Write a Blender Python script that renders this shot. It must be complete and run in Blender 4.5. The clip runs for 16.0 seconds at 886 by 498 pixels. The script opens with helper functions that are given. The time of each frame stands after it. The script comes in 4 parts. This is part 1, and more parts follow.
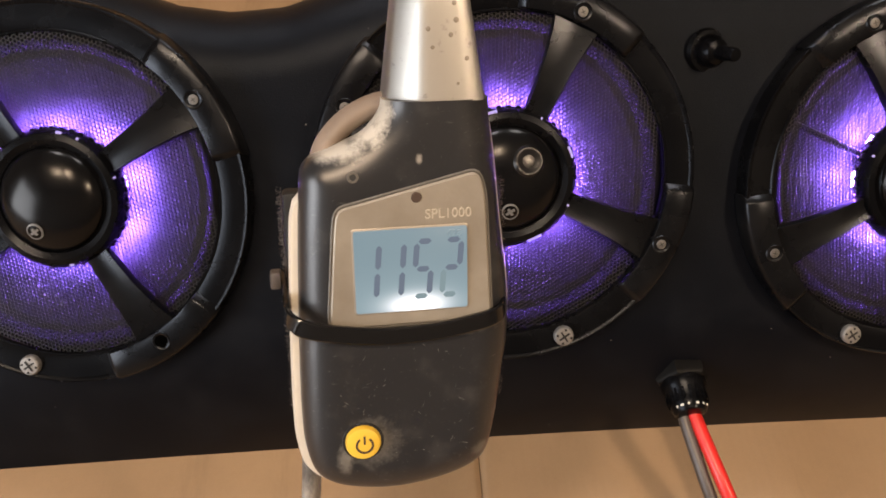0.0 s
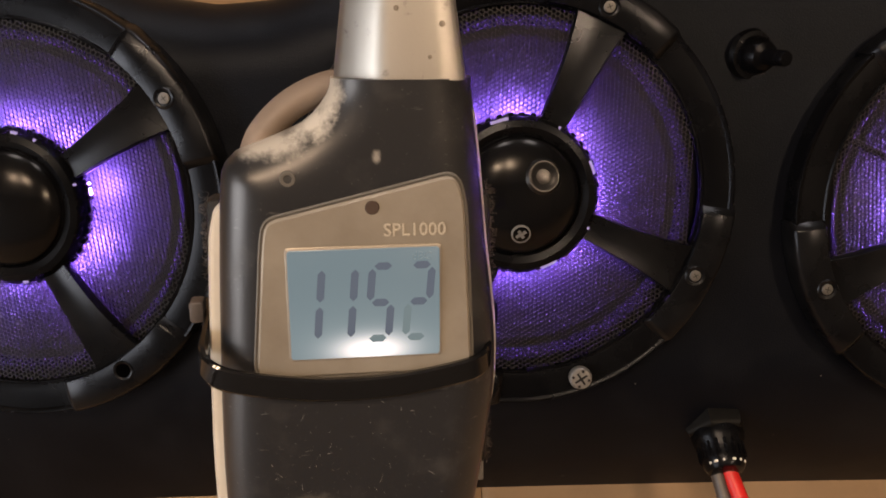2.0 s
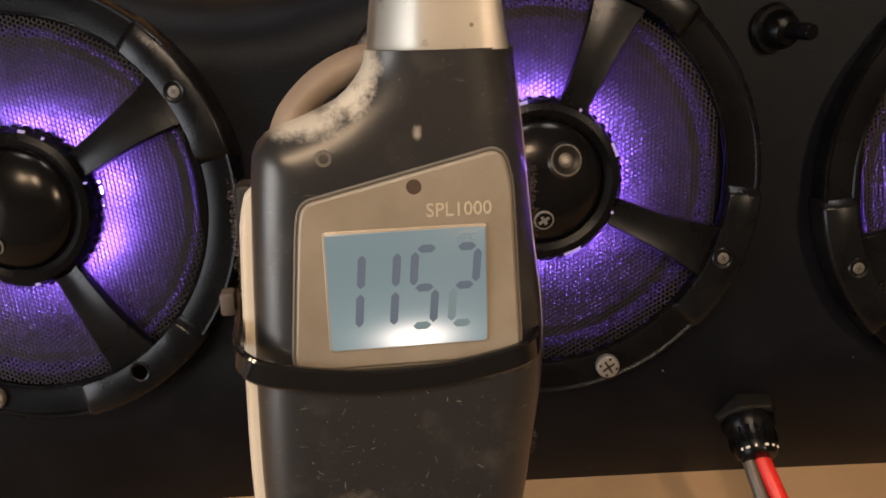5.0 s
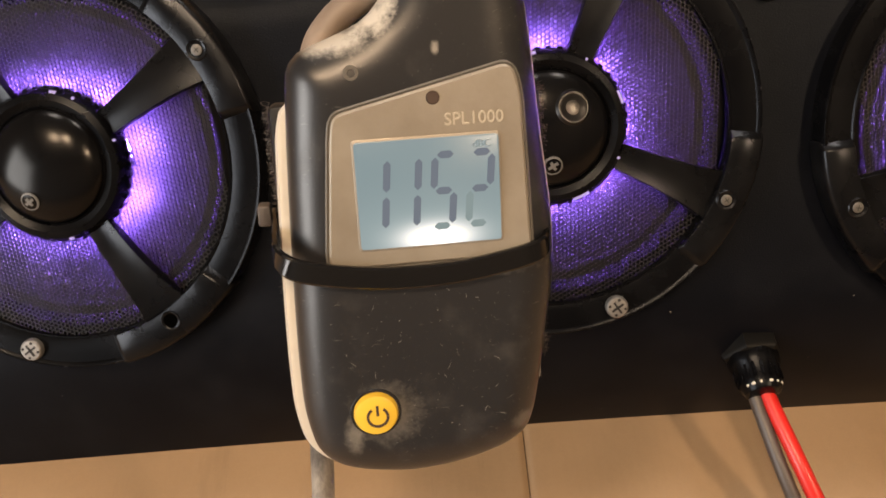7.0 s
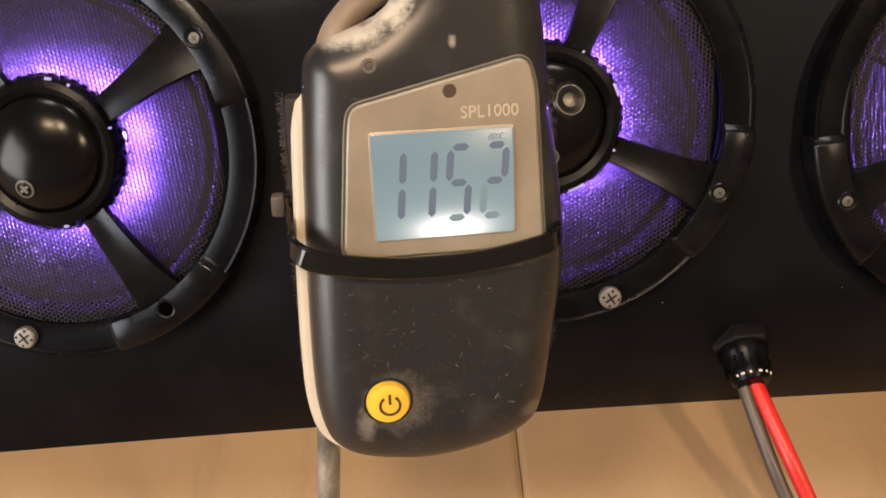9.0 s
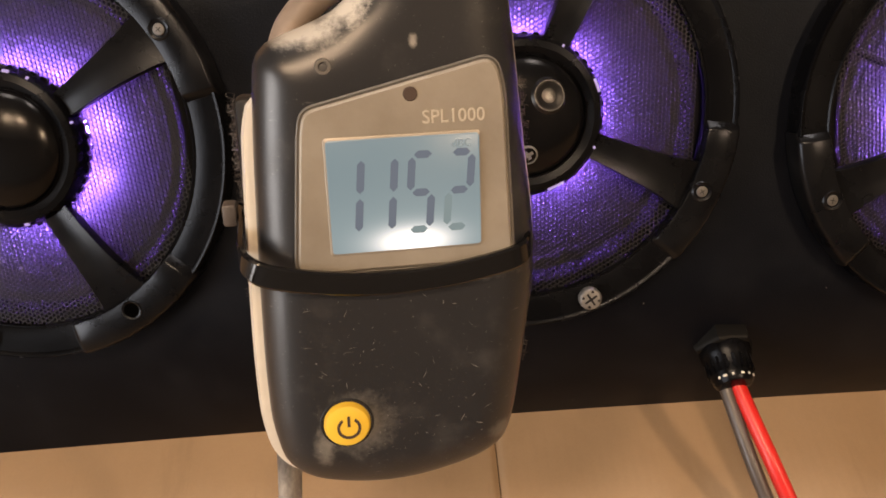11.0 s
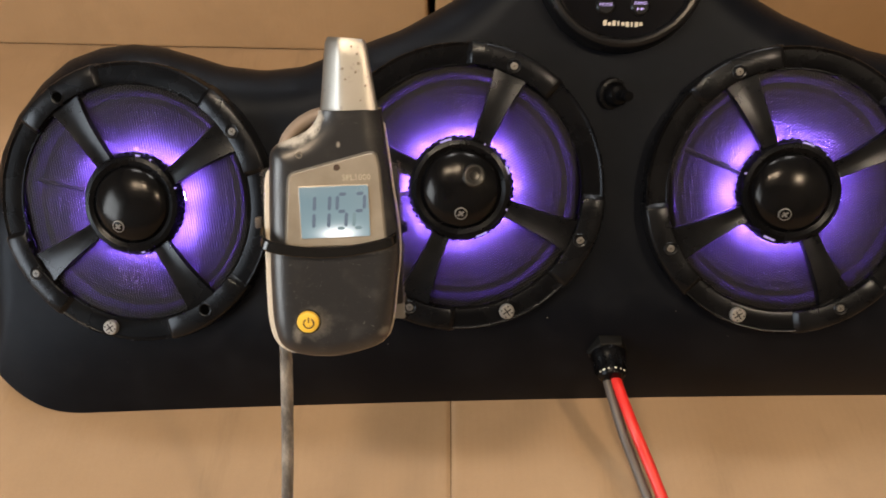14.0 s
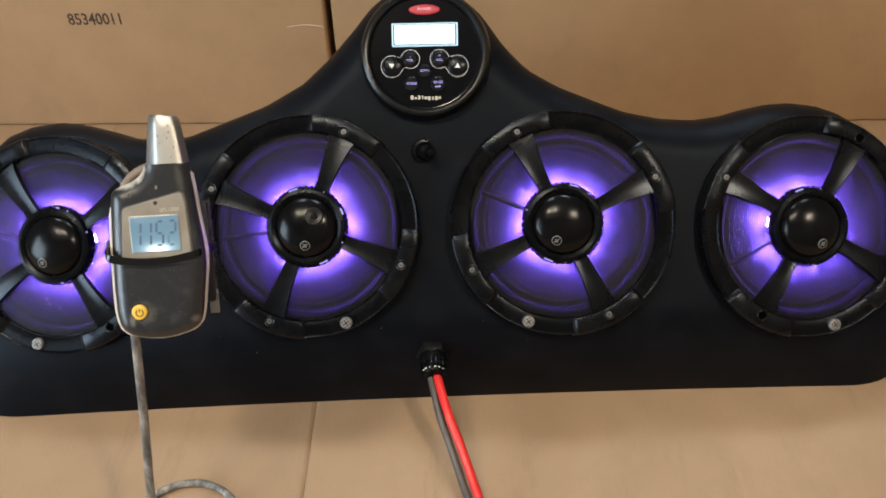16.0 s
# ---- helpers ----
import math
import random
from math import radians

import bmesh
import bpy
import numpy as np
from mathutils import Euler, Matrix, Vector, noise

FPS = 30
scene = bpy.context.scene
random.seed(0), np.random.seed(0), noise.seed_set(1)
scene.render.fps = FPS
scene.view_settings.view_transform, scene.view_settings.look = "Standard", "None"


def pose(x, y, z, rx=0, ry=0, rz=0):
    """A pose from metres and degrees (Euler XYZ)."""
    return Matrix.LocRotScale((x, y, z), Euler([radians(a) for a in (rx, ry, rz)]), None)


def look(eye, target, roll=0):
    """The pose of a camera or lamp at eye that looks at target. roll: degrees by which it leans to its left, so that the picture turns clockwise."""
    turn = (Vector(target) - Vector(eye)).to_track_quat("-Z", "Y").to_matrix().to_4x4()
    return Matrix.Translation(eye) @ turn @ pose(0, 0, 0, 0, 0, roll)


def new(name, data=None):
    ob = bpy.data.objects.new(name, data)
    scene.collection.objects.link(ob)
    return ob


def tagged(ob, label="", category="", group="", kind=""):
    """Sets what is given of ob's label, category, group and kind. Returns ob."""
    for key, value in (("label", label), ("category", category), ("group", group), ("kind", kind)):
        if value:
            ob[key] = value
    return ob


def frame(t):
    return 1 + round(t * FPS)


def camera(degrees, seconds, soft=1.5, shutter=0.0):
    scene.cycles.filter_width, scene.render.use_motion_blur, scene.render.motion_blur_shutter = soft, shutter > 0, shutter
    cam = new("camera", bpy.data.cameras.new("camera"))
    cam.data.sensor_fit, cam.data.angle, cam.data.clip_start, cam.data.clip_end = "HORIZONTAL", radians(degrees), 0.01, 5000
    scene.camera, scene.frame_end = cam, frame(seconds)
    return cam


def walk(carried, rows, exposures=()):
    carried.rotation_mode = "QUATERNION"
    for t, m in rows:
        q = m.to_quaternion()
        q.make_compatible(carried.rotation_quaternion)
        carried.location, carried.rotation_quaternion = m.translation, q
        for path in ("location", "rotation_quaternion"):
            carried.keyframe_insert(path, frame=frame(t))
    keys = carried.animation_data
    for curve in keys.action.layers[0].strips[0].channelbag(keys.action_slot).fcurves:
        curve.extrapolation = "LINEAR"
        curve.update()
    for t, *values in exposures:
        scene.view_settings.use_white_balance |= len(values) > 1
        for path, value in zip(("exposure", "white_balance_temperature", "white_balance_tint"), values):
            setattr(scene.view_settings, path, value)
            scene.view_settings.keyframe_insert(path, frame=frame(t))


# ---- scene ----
cam = camera(55.2, 16.0, soft=1.7, shutter=0.25)
PATH = [
    (0, (-0.177, -0.214, 0.462), (-0.009, 1.087, -1.048), 5.2),
    (0.5, (-0.172, -0.205, 0.454), (-0.031, 1.096, -1.058), 4.1),
    (1, (-0.181, -0.195, 0.445), (-0.095, 1.126, -1.054), 2.8),
    (1.5, (-0.173, -0.179, 0.435), (-0.091, 1.179, -1.031), 3.4),
    (2, (-0.16, -0.179, 0.423), (-0.061, 1.166, -1.054), 4.3),
    (2.5, (-0.158, -0.178, 0.413), (-0.088, 1.167, -1.065), 3.2),
    (3, (-0.154, -0.175, 0.411), (-0.071, 1.172, -1.065), 2.9),
    (3.5, (-0.157, -0.171, 0.41), (-0.075, 1.173, -1.069), 2.8),
    (4, (-0.16, -0.168, 0.41), (-0.079, 1.177, -1.068), 2.5),
    (4.2, (-0.163, -0.168, 0.411), (-0.075, 1.18, -1.064), 2.8),
    (6.3, (-0.169, -0.192, 0.415), (-0.088, 1.124, -1.088), 0.8),
    (6.5, (-0.168, -0.193, 0.415), (-0.097, 1.123, -1.089), 0.4),
    (7, (-0.17, -0.197, 0.416), (-0.104, 1.109, -1.097), 0.5),
    (7.5, (-0.173, -0.198, 0.416), (-0.089, 1.099, -1.105), 1.3),
    (8, (-0.176, -0.2, 0.42), (-0.074, 1.096, -1.1), 1.8),
    (8.5, (-0.178, -0.199, 0.419), (-0.074, 1.093, -1.105), 2.0),
    (9, (-0.177, -0.198, 0.418), (-0.067, 1.087, -1.11), 2.4),
    (11.5, (-0.171, -0.186, 0.412), (-0.021, 1.075, -1.133), 4.0),
    (12, (-0.172, -0.187, 0.413), (-0.016, 1.075, -1.131), 4.4),
    (12.5, (-0.172, -0.2, 0.425), (-0.015, 1.075, -1.108), 4.5),
    (13, (-0.169, -0.238, 0.455), (-0.059, 1.077, -1.048), 3.0),
    (13.5, (-0.149, -0.301, 0.494), (-0.081, 1.056, -0.974), 0.5),
    (14, (-0.12, -0.345, 0.538), (-0.121, 1.076, -0.87), 0.3),
    (14.5, (-0.06, -0.4, 0.566), (-0.074, 1.053, -0.809), -0.4),
    (15, (-0.015, -0.432, 0.591), (-0.016, 1.046, -0.757), -1.2),
    (15.5, (0.006, -0.459, 0.611), (0.004, 1.025, -0.73), -1.0),
    (16, (0.019, -0.484, 0.621), (-0.008, 1.045, -0.669), -1.7),
]
EXPOSURES = [(0.0, 0.05, 8000, 20), (1.0, -0.25, 8400, 22), (2.5, -0.44, 8600, 24), (4.0, -0.44, 8800, 22), (6.5, -0.06, 9000, 21), (9.0, 0.08, 8900, 21), (11.5, -0.12, 9000, 24), (13.0, -0.1, 8900, 21), (13.8, -0.05, 8300, 17), (14.5, 0.0, 7300, 12), (16.0, 0.03, 6600, 8)]
walk(cam, [(t, look(eye, target, roll)) for t, eye, target, roll in PATH], EXPOSURES)

# ---- world, lights ----
world = bpy.data.worlds.new("room_world")
scene.world = world
world.use_nodes = True
world.node_tree.nodes["Background"].inputs["Color"].default_value = (1.0, 0.9, 0.78, 1)
world.node_tree.nodes["Background"].inputs["Strength"].default_value = 0.02

LAMP_COLOUR = (1.0, 0.86, 0.68)
LED_COLOUR = (0.20, 0.10, 1.0)
LED_POWER = 4300.0


def lamp(name, x, y, z, size, power, colour):
    data = bpy.data.lights.new(name, "AREA")
    data.shape, data.size, data.energy, data.color = "DISK", size, power, colour
    ob = new(name, data)
    ob.matrix_world = pose(x, y, z)
    return ob


# the two rear COOL lamps are added, unseen, for sheen along the shell's top
COOL = (0.80, 0.90, 1.0)
LAMPS = [(-0.95, -0.92, 2.3, 0.26, 21.0, LAMP_COLOUR), (-0.36, -0.90, 2.3, 0.26, 21.0, LAMP_COLOUR), (1.30, -1.45, 2.3, 0.20, 44.0, LAMP_COLOUR),
         (-0.75, 1.25, 2.3, 0.55, 15.0, COOL), (0.55, 1.25, 2.3, 0.55, 15.0, COOL)]
for x, y, z, size, power, tone in LAMPS:
    lamp("bulb_light", x, y, z - 0.01, size, power, tone)

day = bpy.data.lights.new("window_daylight", "AREA")
day.shape, day.size, day.size_y, day.energy, day.color = "RECTANGLE", 1.2, 1.18, 54.0, (0.70, 0.85, 1.0)
new("window_daylight", day).matrix_world = look((-2.19, -1.2, 0.73), (0.0, -1.2, 0.73))

# ---- frames of reference ----
LEAN_BACK = radians(37)
SN, CS = math.sin(LEAN_BACK), math.cos(LEAN_BACK)
# bar frame: u along the bar, v up its leaning face, n out of the face
BAR = Matrix(((1, 0, 0, 0), (0, SN, -CS, 0), (0, CS, SN, 0.05), (0, 0, 0, 1)))
M_EX = Vector((0.99494, 0.1005, 0)).normalized()
M_EY = Vector((-0.05404, 0.535, 0.84312)).normalized()
M_EN = M_EX.cross(M_EY)
M_EX, M_EY = M_EX - 0.021 * M_EY, M_EY + 0.021 * M_EX
METER = Matrix((
    (M_EX.x, M_EY.x, M_EN.x, -0.167), (M_EX.y, M_EY.y, M_EN.y, -0.074),
    (M_EX.z, M_EY.z, M_EN.z, 0.292), (0, 0, 0, 1)))


# ---- materials ----
class Nodes:
    """A small builder for node materials."""

    def __init__(self, name):
        self.mat = bpy.data.materials.new(name)
        self.mat.use_nodes = True
        self.tree = self.mat.node_tree
        self.bsdf = self.tree.nodes["Principled BSDF"]
        self.out = self.tree.nodes["Material Output"]
        self.coord = self.tree.nodes.new("ShaderNodeTexCoord")

    def add(self, kind, **inputs):
        node = self.tree.nodes.new(kind)
        for key, value in inputs.items():
            self.put(node, key.replace("_", " "), value)
        return node

    def put(self, node, key, value):
        sock = node.inputs[int(key)] if key.isdigit() else node.inputs[key]
        if isinstance(value, bpy.types.NodeSocket):
            self.tree.links.new(value, sock)
        else:
            sock.default_value = value

    def noise(self, scale, detail=4.0, rough=0.6, vector=None):
        n = self.add("ShaderNodeTexNoise", Scale=scale, Detail=detail, Roughness=rough)
        self.tree.links.new(vector or self.coord.outputs["Object"], n.inputs["Vector"])
        return n.outputs["Fac"]

    def mapped(self, scale=(1, 1, 1), rotation=(0, 0, 0)):
        m = self.add("ShaderNodeMapping", Scale=scale, Rotation=rotation)
        self.tree.links.new(self.coord.outputs["Object"], m.inputs["Vector"])
        return m.outputs["Vector"]

    def ramp(self, fac, *stops):
        r = self.add("ShaderNodeValToRGB")
        r.color_ramp.elements[0].position, r.color_ramp.elements[0].color = stops[0][0], (*stops[0][1], 1)
        r.color_ramp.elements[1].position, r.color_ramp.elements[1].color = stops[-1][0], (*stops[-1][1], 1)
        for p, c in stops[1:-1]:
            e = r.color_ramp.elements.new(p)
            e.color = (*c, 1)
        self.tree.links.new(fac, r.inputs["Fac"])
        return r.outputs["Color"]

    def math(self, op, a, b=0.0, c=0.0):
        m = self.tree.nodes.new("ShaderNodeMath")
        m.operation = op
        for i, v in enumerate((a, b, c)):
            self.put(m, str(i), v)
        return m.outputs[0]

    def mix(self, fac, a, b, blend="MIX"):
        m = self.tree.nodes.new("ShaderNodeMix")
        m.data_type, m.blend_type = "RGBA", blend
        self.put(m, "0", fac)
        for i, v in ((6, a), (7, b)):
            if isinstance(v, tuple):
                v = (*v[:3], 1)
            self.put(m, str(i), v)
        return m.outputs[2]

    def bump(self, height, strength=0.2, distance=0.001):
        b = self.add("ShaderNodeBump", Strength=strength, Distance=distance, Height=height)
        self.tree.links.new(b.outputs["Normal"], self.bsdf.inputs["Normal"])

    def set(self, colour=None, rough=None, metal=None, **more):
        for key, value in (("Base Color", colour), ("Roughness", rough), ("Metallic", metal), *((k.replace("_", " "), v) for k, v in more.items())):
            if value is None:
                continue
            if isinstance(value, tuple) and len(value) == 3:
                value = (*value, 1)
            self.put(self.bsdf, key, value)
        return self


def cardboard(name, light, dark, stains):
    """Kraft paper: soft blotches, fine fibres, faint flutes."""
    n = Nodes(name)
    blotch = n.ramp(n.noise(5.0, 3.0), (0.35, dark), (0.65, light))
    blotch = n.mix(n.ramp(n.noise(17.0, 5.0, 0.7), (0.45, (0, 0, 0)), (0.75, (0.35,) * 3)), blotch, tuple(c * 0.72 for c in dark))
    fibre = n.noise(900.0, 2.0)
    col = n.mix(0.10, blotch, n.ramp(fibre, (0.3, tuple(c * 0.6 for c in dark)), (0.7, light)))
    stain = n.ramp(n.noise(7.0, 5.0, 0.7, n.mapped((3.0, 0.5, 1.0), (0, 0, 0.2))), (0.56, (0, 0, 0)), (0.74, (1, 1, 1)))
    col = n.mix(n.math("MULTIPLY", stain, stains), col, tuple(c * 0.5 for c in dark))
    n.set(col, n.math("MULTIPLY_ADD", fibre, 0.2, 0.62))
    wave = n.add("ShaderNodeTexWave", Scale=55.0, Distortion=0.4)
    n.tree.links.new(n.mapped(), wave.inputs["Vector"])
    n.bump(n.math("MULTIPLY_ADD", wave.outputs["Fac"], 0.25, n.math("MULTIPLY", n.noise(60.0, 6.0), 1.0)), 0.12, 0.001)
    return n.mat


CARD_FLOOR = cardboard("cardboard_floor", (0.350, 0.235, 0.142), (0.300, 0.198, 0.118), 0.5)
CARD_BOX = cardboard("cardboard_box", (0.40, 0.252, 0.136), (0.35, 0.218, 0.116), 0.1)


def plastic(name, colour, rough, grain=0.0, grain_size=1500.0, smear=0.0, coat=0.0, sheen=0.5, specks=0.0, tint=(1.0, 1.0, 1.0)):
    n = Nodes(name)
    big = n.noise(28.0, 5.0, 0.65)
    col = n.mix(n.ramp(big, (0.45, (0, 0, 0)), (0.8, (smear,) * 3)), colour, tuple(min(1, c * 2.5 + 0.03) for c in colour))
    if specks:
        dots = n.ramp(n.noise(190.0, 2.0, 0.5), (0.785, (0, 0, 0)), (0.795, (specks,) * 3))
        col = n.mix(dots, col, (0.45, 0.42, 0.38))
    n.set(col, n.math("MULTIPLY_ADD", big, 0.18, rough - 0.09), Coat_Weight=coat, Coat_Roughness=0.12, Specular_IOR_Level=sheen, Specular_Tint=(*tint, 1.0))
    if grain:
        n.bump(n.noise(grain_size, 2.0), grain, 0.0004)
    return n.mat


# tint blues the reflections of these blacks, in place of cooler light
BODY_BLACK = plastic("moulded_black", (0.0026, 0.0030, 0.0046), 0.42, 0.35, 1400.0, 0.1, sheen=0.11, specks=0.35, tint=(0.72, 0.84, 1.0))
GLOSS_BLACK = plastic("gloss_black", (0.002, 0.002, 0.0024), 0.28, 0.08, 900.0, 0.2, sheen=0.24, tint=(0.8, 0.88, 1.0))
SATIN_BLACK = plastic("satin_black", (0.002, 0.002, 0.0024), 0.27, 0.10, 1100.0, 0.1, sheen=0.12, tint=(0.8, 0.88, 1.0))
DOME_BLACK = plastic("dome_black", (0.003, 0.003, 0.0034), 0.21, sheen=0.18)
DENT_BLACK = plastic("dent_black", (0.004, 0.004, 0.0045), 0.33, sheen=0.35)
RUBBER_BLACK = plastic("rubber_black", (0.008, 0.008, 0.0085), 0.5, 0.2, sheen=0.3)
TIE_BLACK = plastic("nylon_black", (0.004, 0.004, 0.0045), 0.13, sheen=0.5)
PANEL_BLACK = plastic("panel_black", (0.003, 0.003, 0.004), 0.14, sheen=0.2)
RED_WIRE = plastic("red_wire", (0.62, 0.022, 0.02), 0.35, 0.1, 400.0)
BLACK_WIRE = plastic("black_wire", (0.060, 0.050, 0.046), 0.4, 0.1, 400.0, 0.2)
BEIGE = plastic("aged_beige", (0.56, 0.51, 0.43), 0.5, 0.15, 600.0, 0.2)
STAINED = plastic("stained_brown", (0.19, 0.145, 0.115), 0.6, 0.3, 300.0, 0.6)
GLAND_DUST = plastic("dusty_nut", (0.004, 0.004, 0.004), 0.45, 0.3, 500.0, 0.2, sheen=0.1)
TAPE = plastic("grey_tape", (0.16, 0.155, 0.15), 0.45, 0.1, 400.0, 0.3)
BEAD = plastic("glossy_bead", (0.10, 0.10, 0.10), 0.08, sheen=0.6)
SCUFF = plastic("pale_scuff", (0.17, 0.168, 0.16), 0.6)
YELLOW = plastic("yellow_button", (0.72, 0.46, 0.06), 0.38, 0.05, 500.0, 0.1)
WALL = plastic("wall_paint", (0.16, 0.15, 0.14), 0.8, 0.1, 200.0)
CEILING_PAINT = plastic("ceiling_paint", (0.55, 0.53, 0.50), 0.85, 0.1, 200.0)
CONCRETE = plastic("floor_boards", (0.09, 0.06, 0.04), 0.8, 0.2, 120.0, 0.3)
INK = plastic("dark_ink", (0.05, 0.03, 0.022), 0.7)
FADED = plastic("faded_print", (0.45, 0.41, 0.34), 0.5)
CREAM = plastic("cream_print", (0.66, 0.62, 0.54), 0.5)


def dusty(name, colour, rough, rubbed=(), haze=0.2, coat=0.0, sheen=0.5):
    """Dark handled plastic: scuffs, dust specks and pale rubbed patches."""
    n = Nodes(name)
    patch = n.ramp(n.noise(70.0, 6.0, 0.7), (0.52, (0, 0, 0)), (0.80, (1, 1, 1)))
    speck = n.ramp(n.noise(1300.0, 3.0, 0.7), (0.66, (0, 0, 0)), (0.76, (1, 1, 1)))
    scratch = n.ramp(n.noise(420.0, 3.0, 0.6, n.mapped((0.35, 2.2, 1.0), (0.3, 0.2, 0.9))), (0.70, (0, 0, 0)), (0.78, (1, 1, 1)))
    col = n.mix(n.math("MULTIPLY", patch, haze), colour, (0.20, 0.195, 0.185))
    col = n.mix(n.math("MULTIPLY", speck, 0.5), col, (0.30, 0.29, 0.26))
    col = n.mix(n.math("MULTIPLY", scratch, 0.4), col, (0.24, 0.23, 0.21))
    for cx, cy, rx, ry, much in rubbed:
        sep = n.add("ShaderNodeSeparateXYZ")
        n.tree.links.new(n.coord.outputs["Object"], sep.inputs["Vector"])
        dx = n.math("DIVIDE", n.math("SUBTRACT", sep.outputs["X"], cx), rx)
        dy = n.math("DIVIDE", n.math("SUBTRACT", sep.outputs["Y"], cy), ry)
        d = n.math("SQRT", n.math("ADD", n.math("MULTIPLY", dx, dx), n.math("MULTIPLY", dy, dy)))
        d = n.math("ADD", d, n.math("MULTIPLY_ADD", n.noise(360.0, 6.0, 0.75), 1.5, -0.75))
        col = n.mix(n.ramp(d, (0.35, (much,) * 3), (1.0, (0, 0, 0))), col, (0.50, 0.47, 0.42))
    n.set(col, n.math("MULTIPLY_ADD", patch, 0.2, rough), Coat_Weight=coat, Coat_Roughness=0.28, Specular_IOR_Level=sheen)
    n.bump(n.noise(1800.0, 2.0), 0.05, 0.0003)
    return n.mat


METER_DARK = dusty("meter_shell", (0.0130, 0.0140, 0.0165), 0.34, ((-0.0180, 0.0308, 0.010, 0.0034, 0.8), (-0.0095, 0.0350, 0.0058, 0.0044, 1.0), (-0.0058, 0.0400, 0.0032, 0.007, 0.85), (-0.0118, -0.0497, 0.0088, 0.0082, 0.17), (-0.0195, -0.0545, 0.0026, 0.0055, 0.22), (0.020, -0.056, 0.004, 0.003, 0.15), (0.0, -0.0185, 0.026, 0.0016, 0.25), (0.0030, 0.0285, 0.0010, 0.0016, 0.5)), 0.13, 0.0, 0.6)


def metal(name, colour, rough, wear):
    n = Nodes(name)
    spots = n.ramp(n.noise(260.0, 4.0, 0.7), (0.62, (0, 0, 0)), (0.75, (wear,) * 3))
    n.set(n.mix(spots, colour, tuple(c * 0.3 for c in colour)), n.math("MULTIPLY_ADD", n.noise(60.0, 5.0), 0.25, rough - 0.1), 1.0)
    n.bump(n.noise(900.0, 2.0), 0.08, 0.0003)
    return n.mat


SILVER = metal("worn_silver", (0.40, 0.39, 0.365), 0.42, 0.6)
STEEL = metal("screw_steel", (0.30, 0.29, 0.28), 0.6, 0.9)
DARK_STEEL = metal("dark_screw_steel", (0.16, 0.155, 0.15), 0.5, 0.9)
PIT = plastic("pit_grime", (0.20, 0.175, 0.14), 0.6)
GREY_TUBE = dusty("grey_trim", (0.12, 0.112, 0.10), 0.45)


def worn_coat():
    """Grey wire coating, rubbed dark in streaks along its length."""
    n = Nodes("worn_wire_coat")
    streak = n.ramp(n.noise(60.0, 6.0, 0.7, n.mapped((2.5, 2.5, 0.55))), (0.38, (0.07, 0.068, 0.066)), (0.50, (0.16, 0.152, 0.142)), (0.66, (0.33, 0.31, 0.28)))
    n.set(streak, n.math("MULTIPLY_ADD", n.noise(90.0, 4.0), 0.25, 0.34))
    n.bump(n.noise(500.0, 3.0), 0.2, 0.0004)
    return n.mat


WIRE_COAT = worn_coat()
PLATE = Nodes("meter_plate")
_p = PLATE.noise(40.0, 5.0)
PLATE.set(PLATE.ramp(_p, (0.35, (0.25, 0.222, 0.185)), (0.68, (0.34, 0.31, 0.265))), 0.42, 0.35)
PLATE.bump(PLATE.noise(1400.0), 0.1, 0.0003)
PLATE = PLATE.mat


def glow(name, colour, strength):
    n = Nodes(name)
    n.set((0.02, 0.02, 0.02), 0.4, Emission_Color=colour, Emission_Strength=strength)
    return n.mat


LED = glow("led_light", LED_COLOUR, LED_POWER)
LED_SLOT = glow("led_slot", tuple(0.5 * c + 0.35 for c in LED_COLOUR), 0.9)
RADIO_SCREEN = glow("radio_screen", (0.80, 0.93, 1.0), 1.6)
RADIO_FRAME = glow("radio_screen_frame", (0.55, 0.85, 1.0), 1.1)
LAVENDER = glow("key_legend", (0.50, 0.42, 1.0), 1.2)
RED_KEY = glow("red_key", (0.9, 0.02, 0.06), 0.55)
PINK_TEXT = glow("red_key_legend", (1.0, 0.55, 0.65), 0.9)
EMBLEM_PRINT = plastic("emblem_print", (0.12, 0.12, 0.12), 0.4)
WHITE_PRINT = plastic("white_print", (0.75, 0.75, 0.76), 0.4)
SKY_GLOW = glow("daylight", (0.62, 0.80, 1.0), 1.5)
BULB = glow("bulb_glow", LAMP_COLOUR, 10.0)
COOL_BULB = glow("cool_bulb_glow", COOL, 6.0)


def meter_screen():
    """Backlit display: pale blue, brightest at the lamp behind its lower edge."""
    n = Nodes("meter_screen")
    sep = n.add("ShaderNodeSeparateXYZ")
    n.tree.links.new(n.coord.outputs["Object"], sep.inputs["Vector"])
    dx = n.math("DIVIDE", n.math("SUBTRACT", sep.outputs["X"], 0.0012), 0.0072)
    dy = n.math("DIVIDE", n.math("ADD", sep.outputs["Y"], 0.0096), 0.0030)
    r2 = n.math("ADD", n.math("MULTIPLY", dx, dx), n.math("MULTIPLY", dy, dy))
    spot = n.math("POWER", 2.718, n.math("MULTIPLY", r2, -1.0))
    wide = n.math("POWER", 2.718, n.math("MULTIPLY", r2, -0.13))
    col = n.mix(spot, n.mix(wide, (0.180, 0.320, 0.43), (0.28, 0.455, 0.58)), (0.92, 1.0, 1.12))
    n.set((0.02, 0.03, 0.03), 0.25, Emission_Color=col, Emission_Strength=n.math("MULTIPLY_ADD", spot, 1.3, 0.85))
    return n.mat


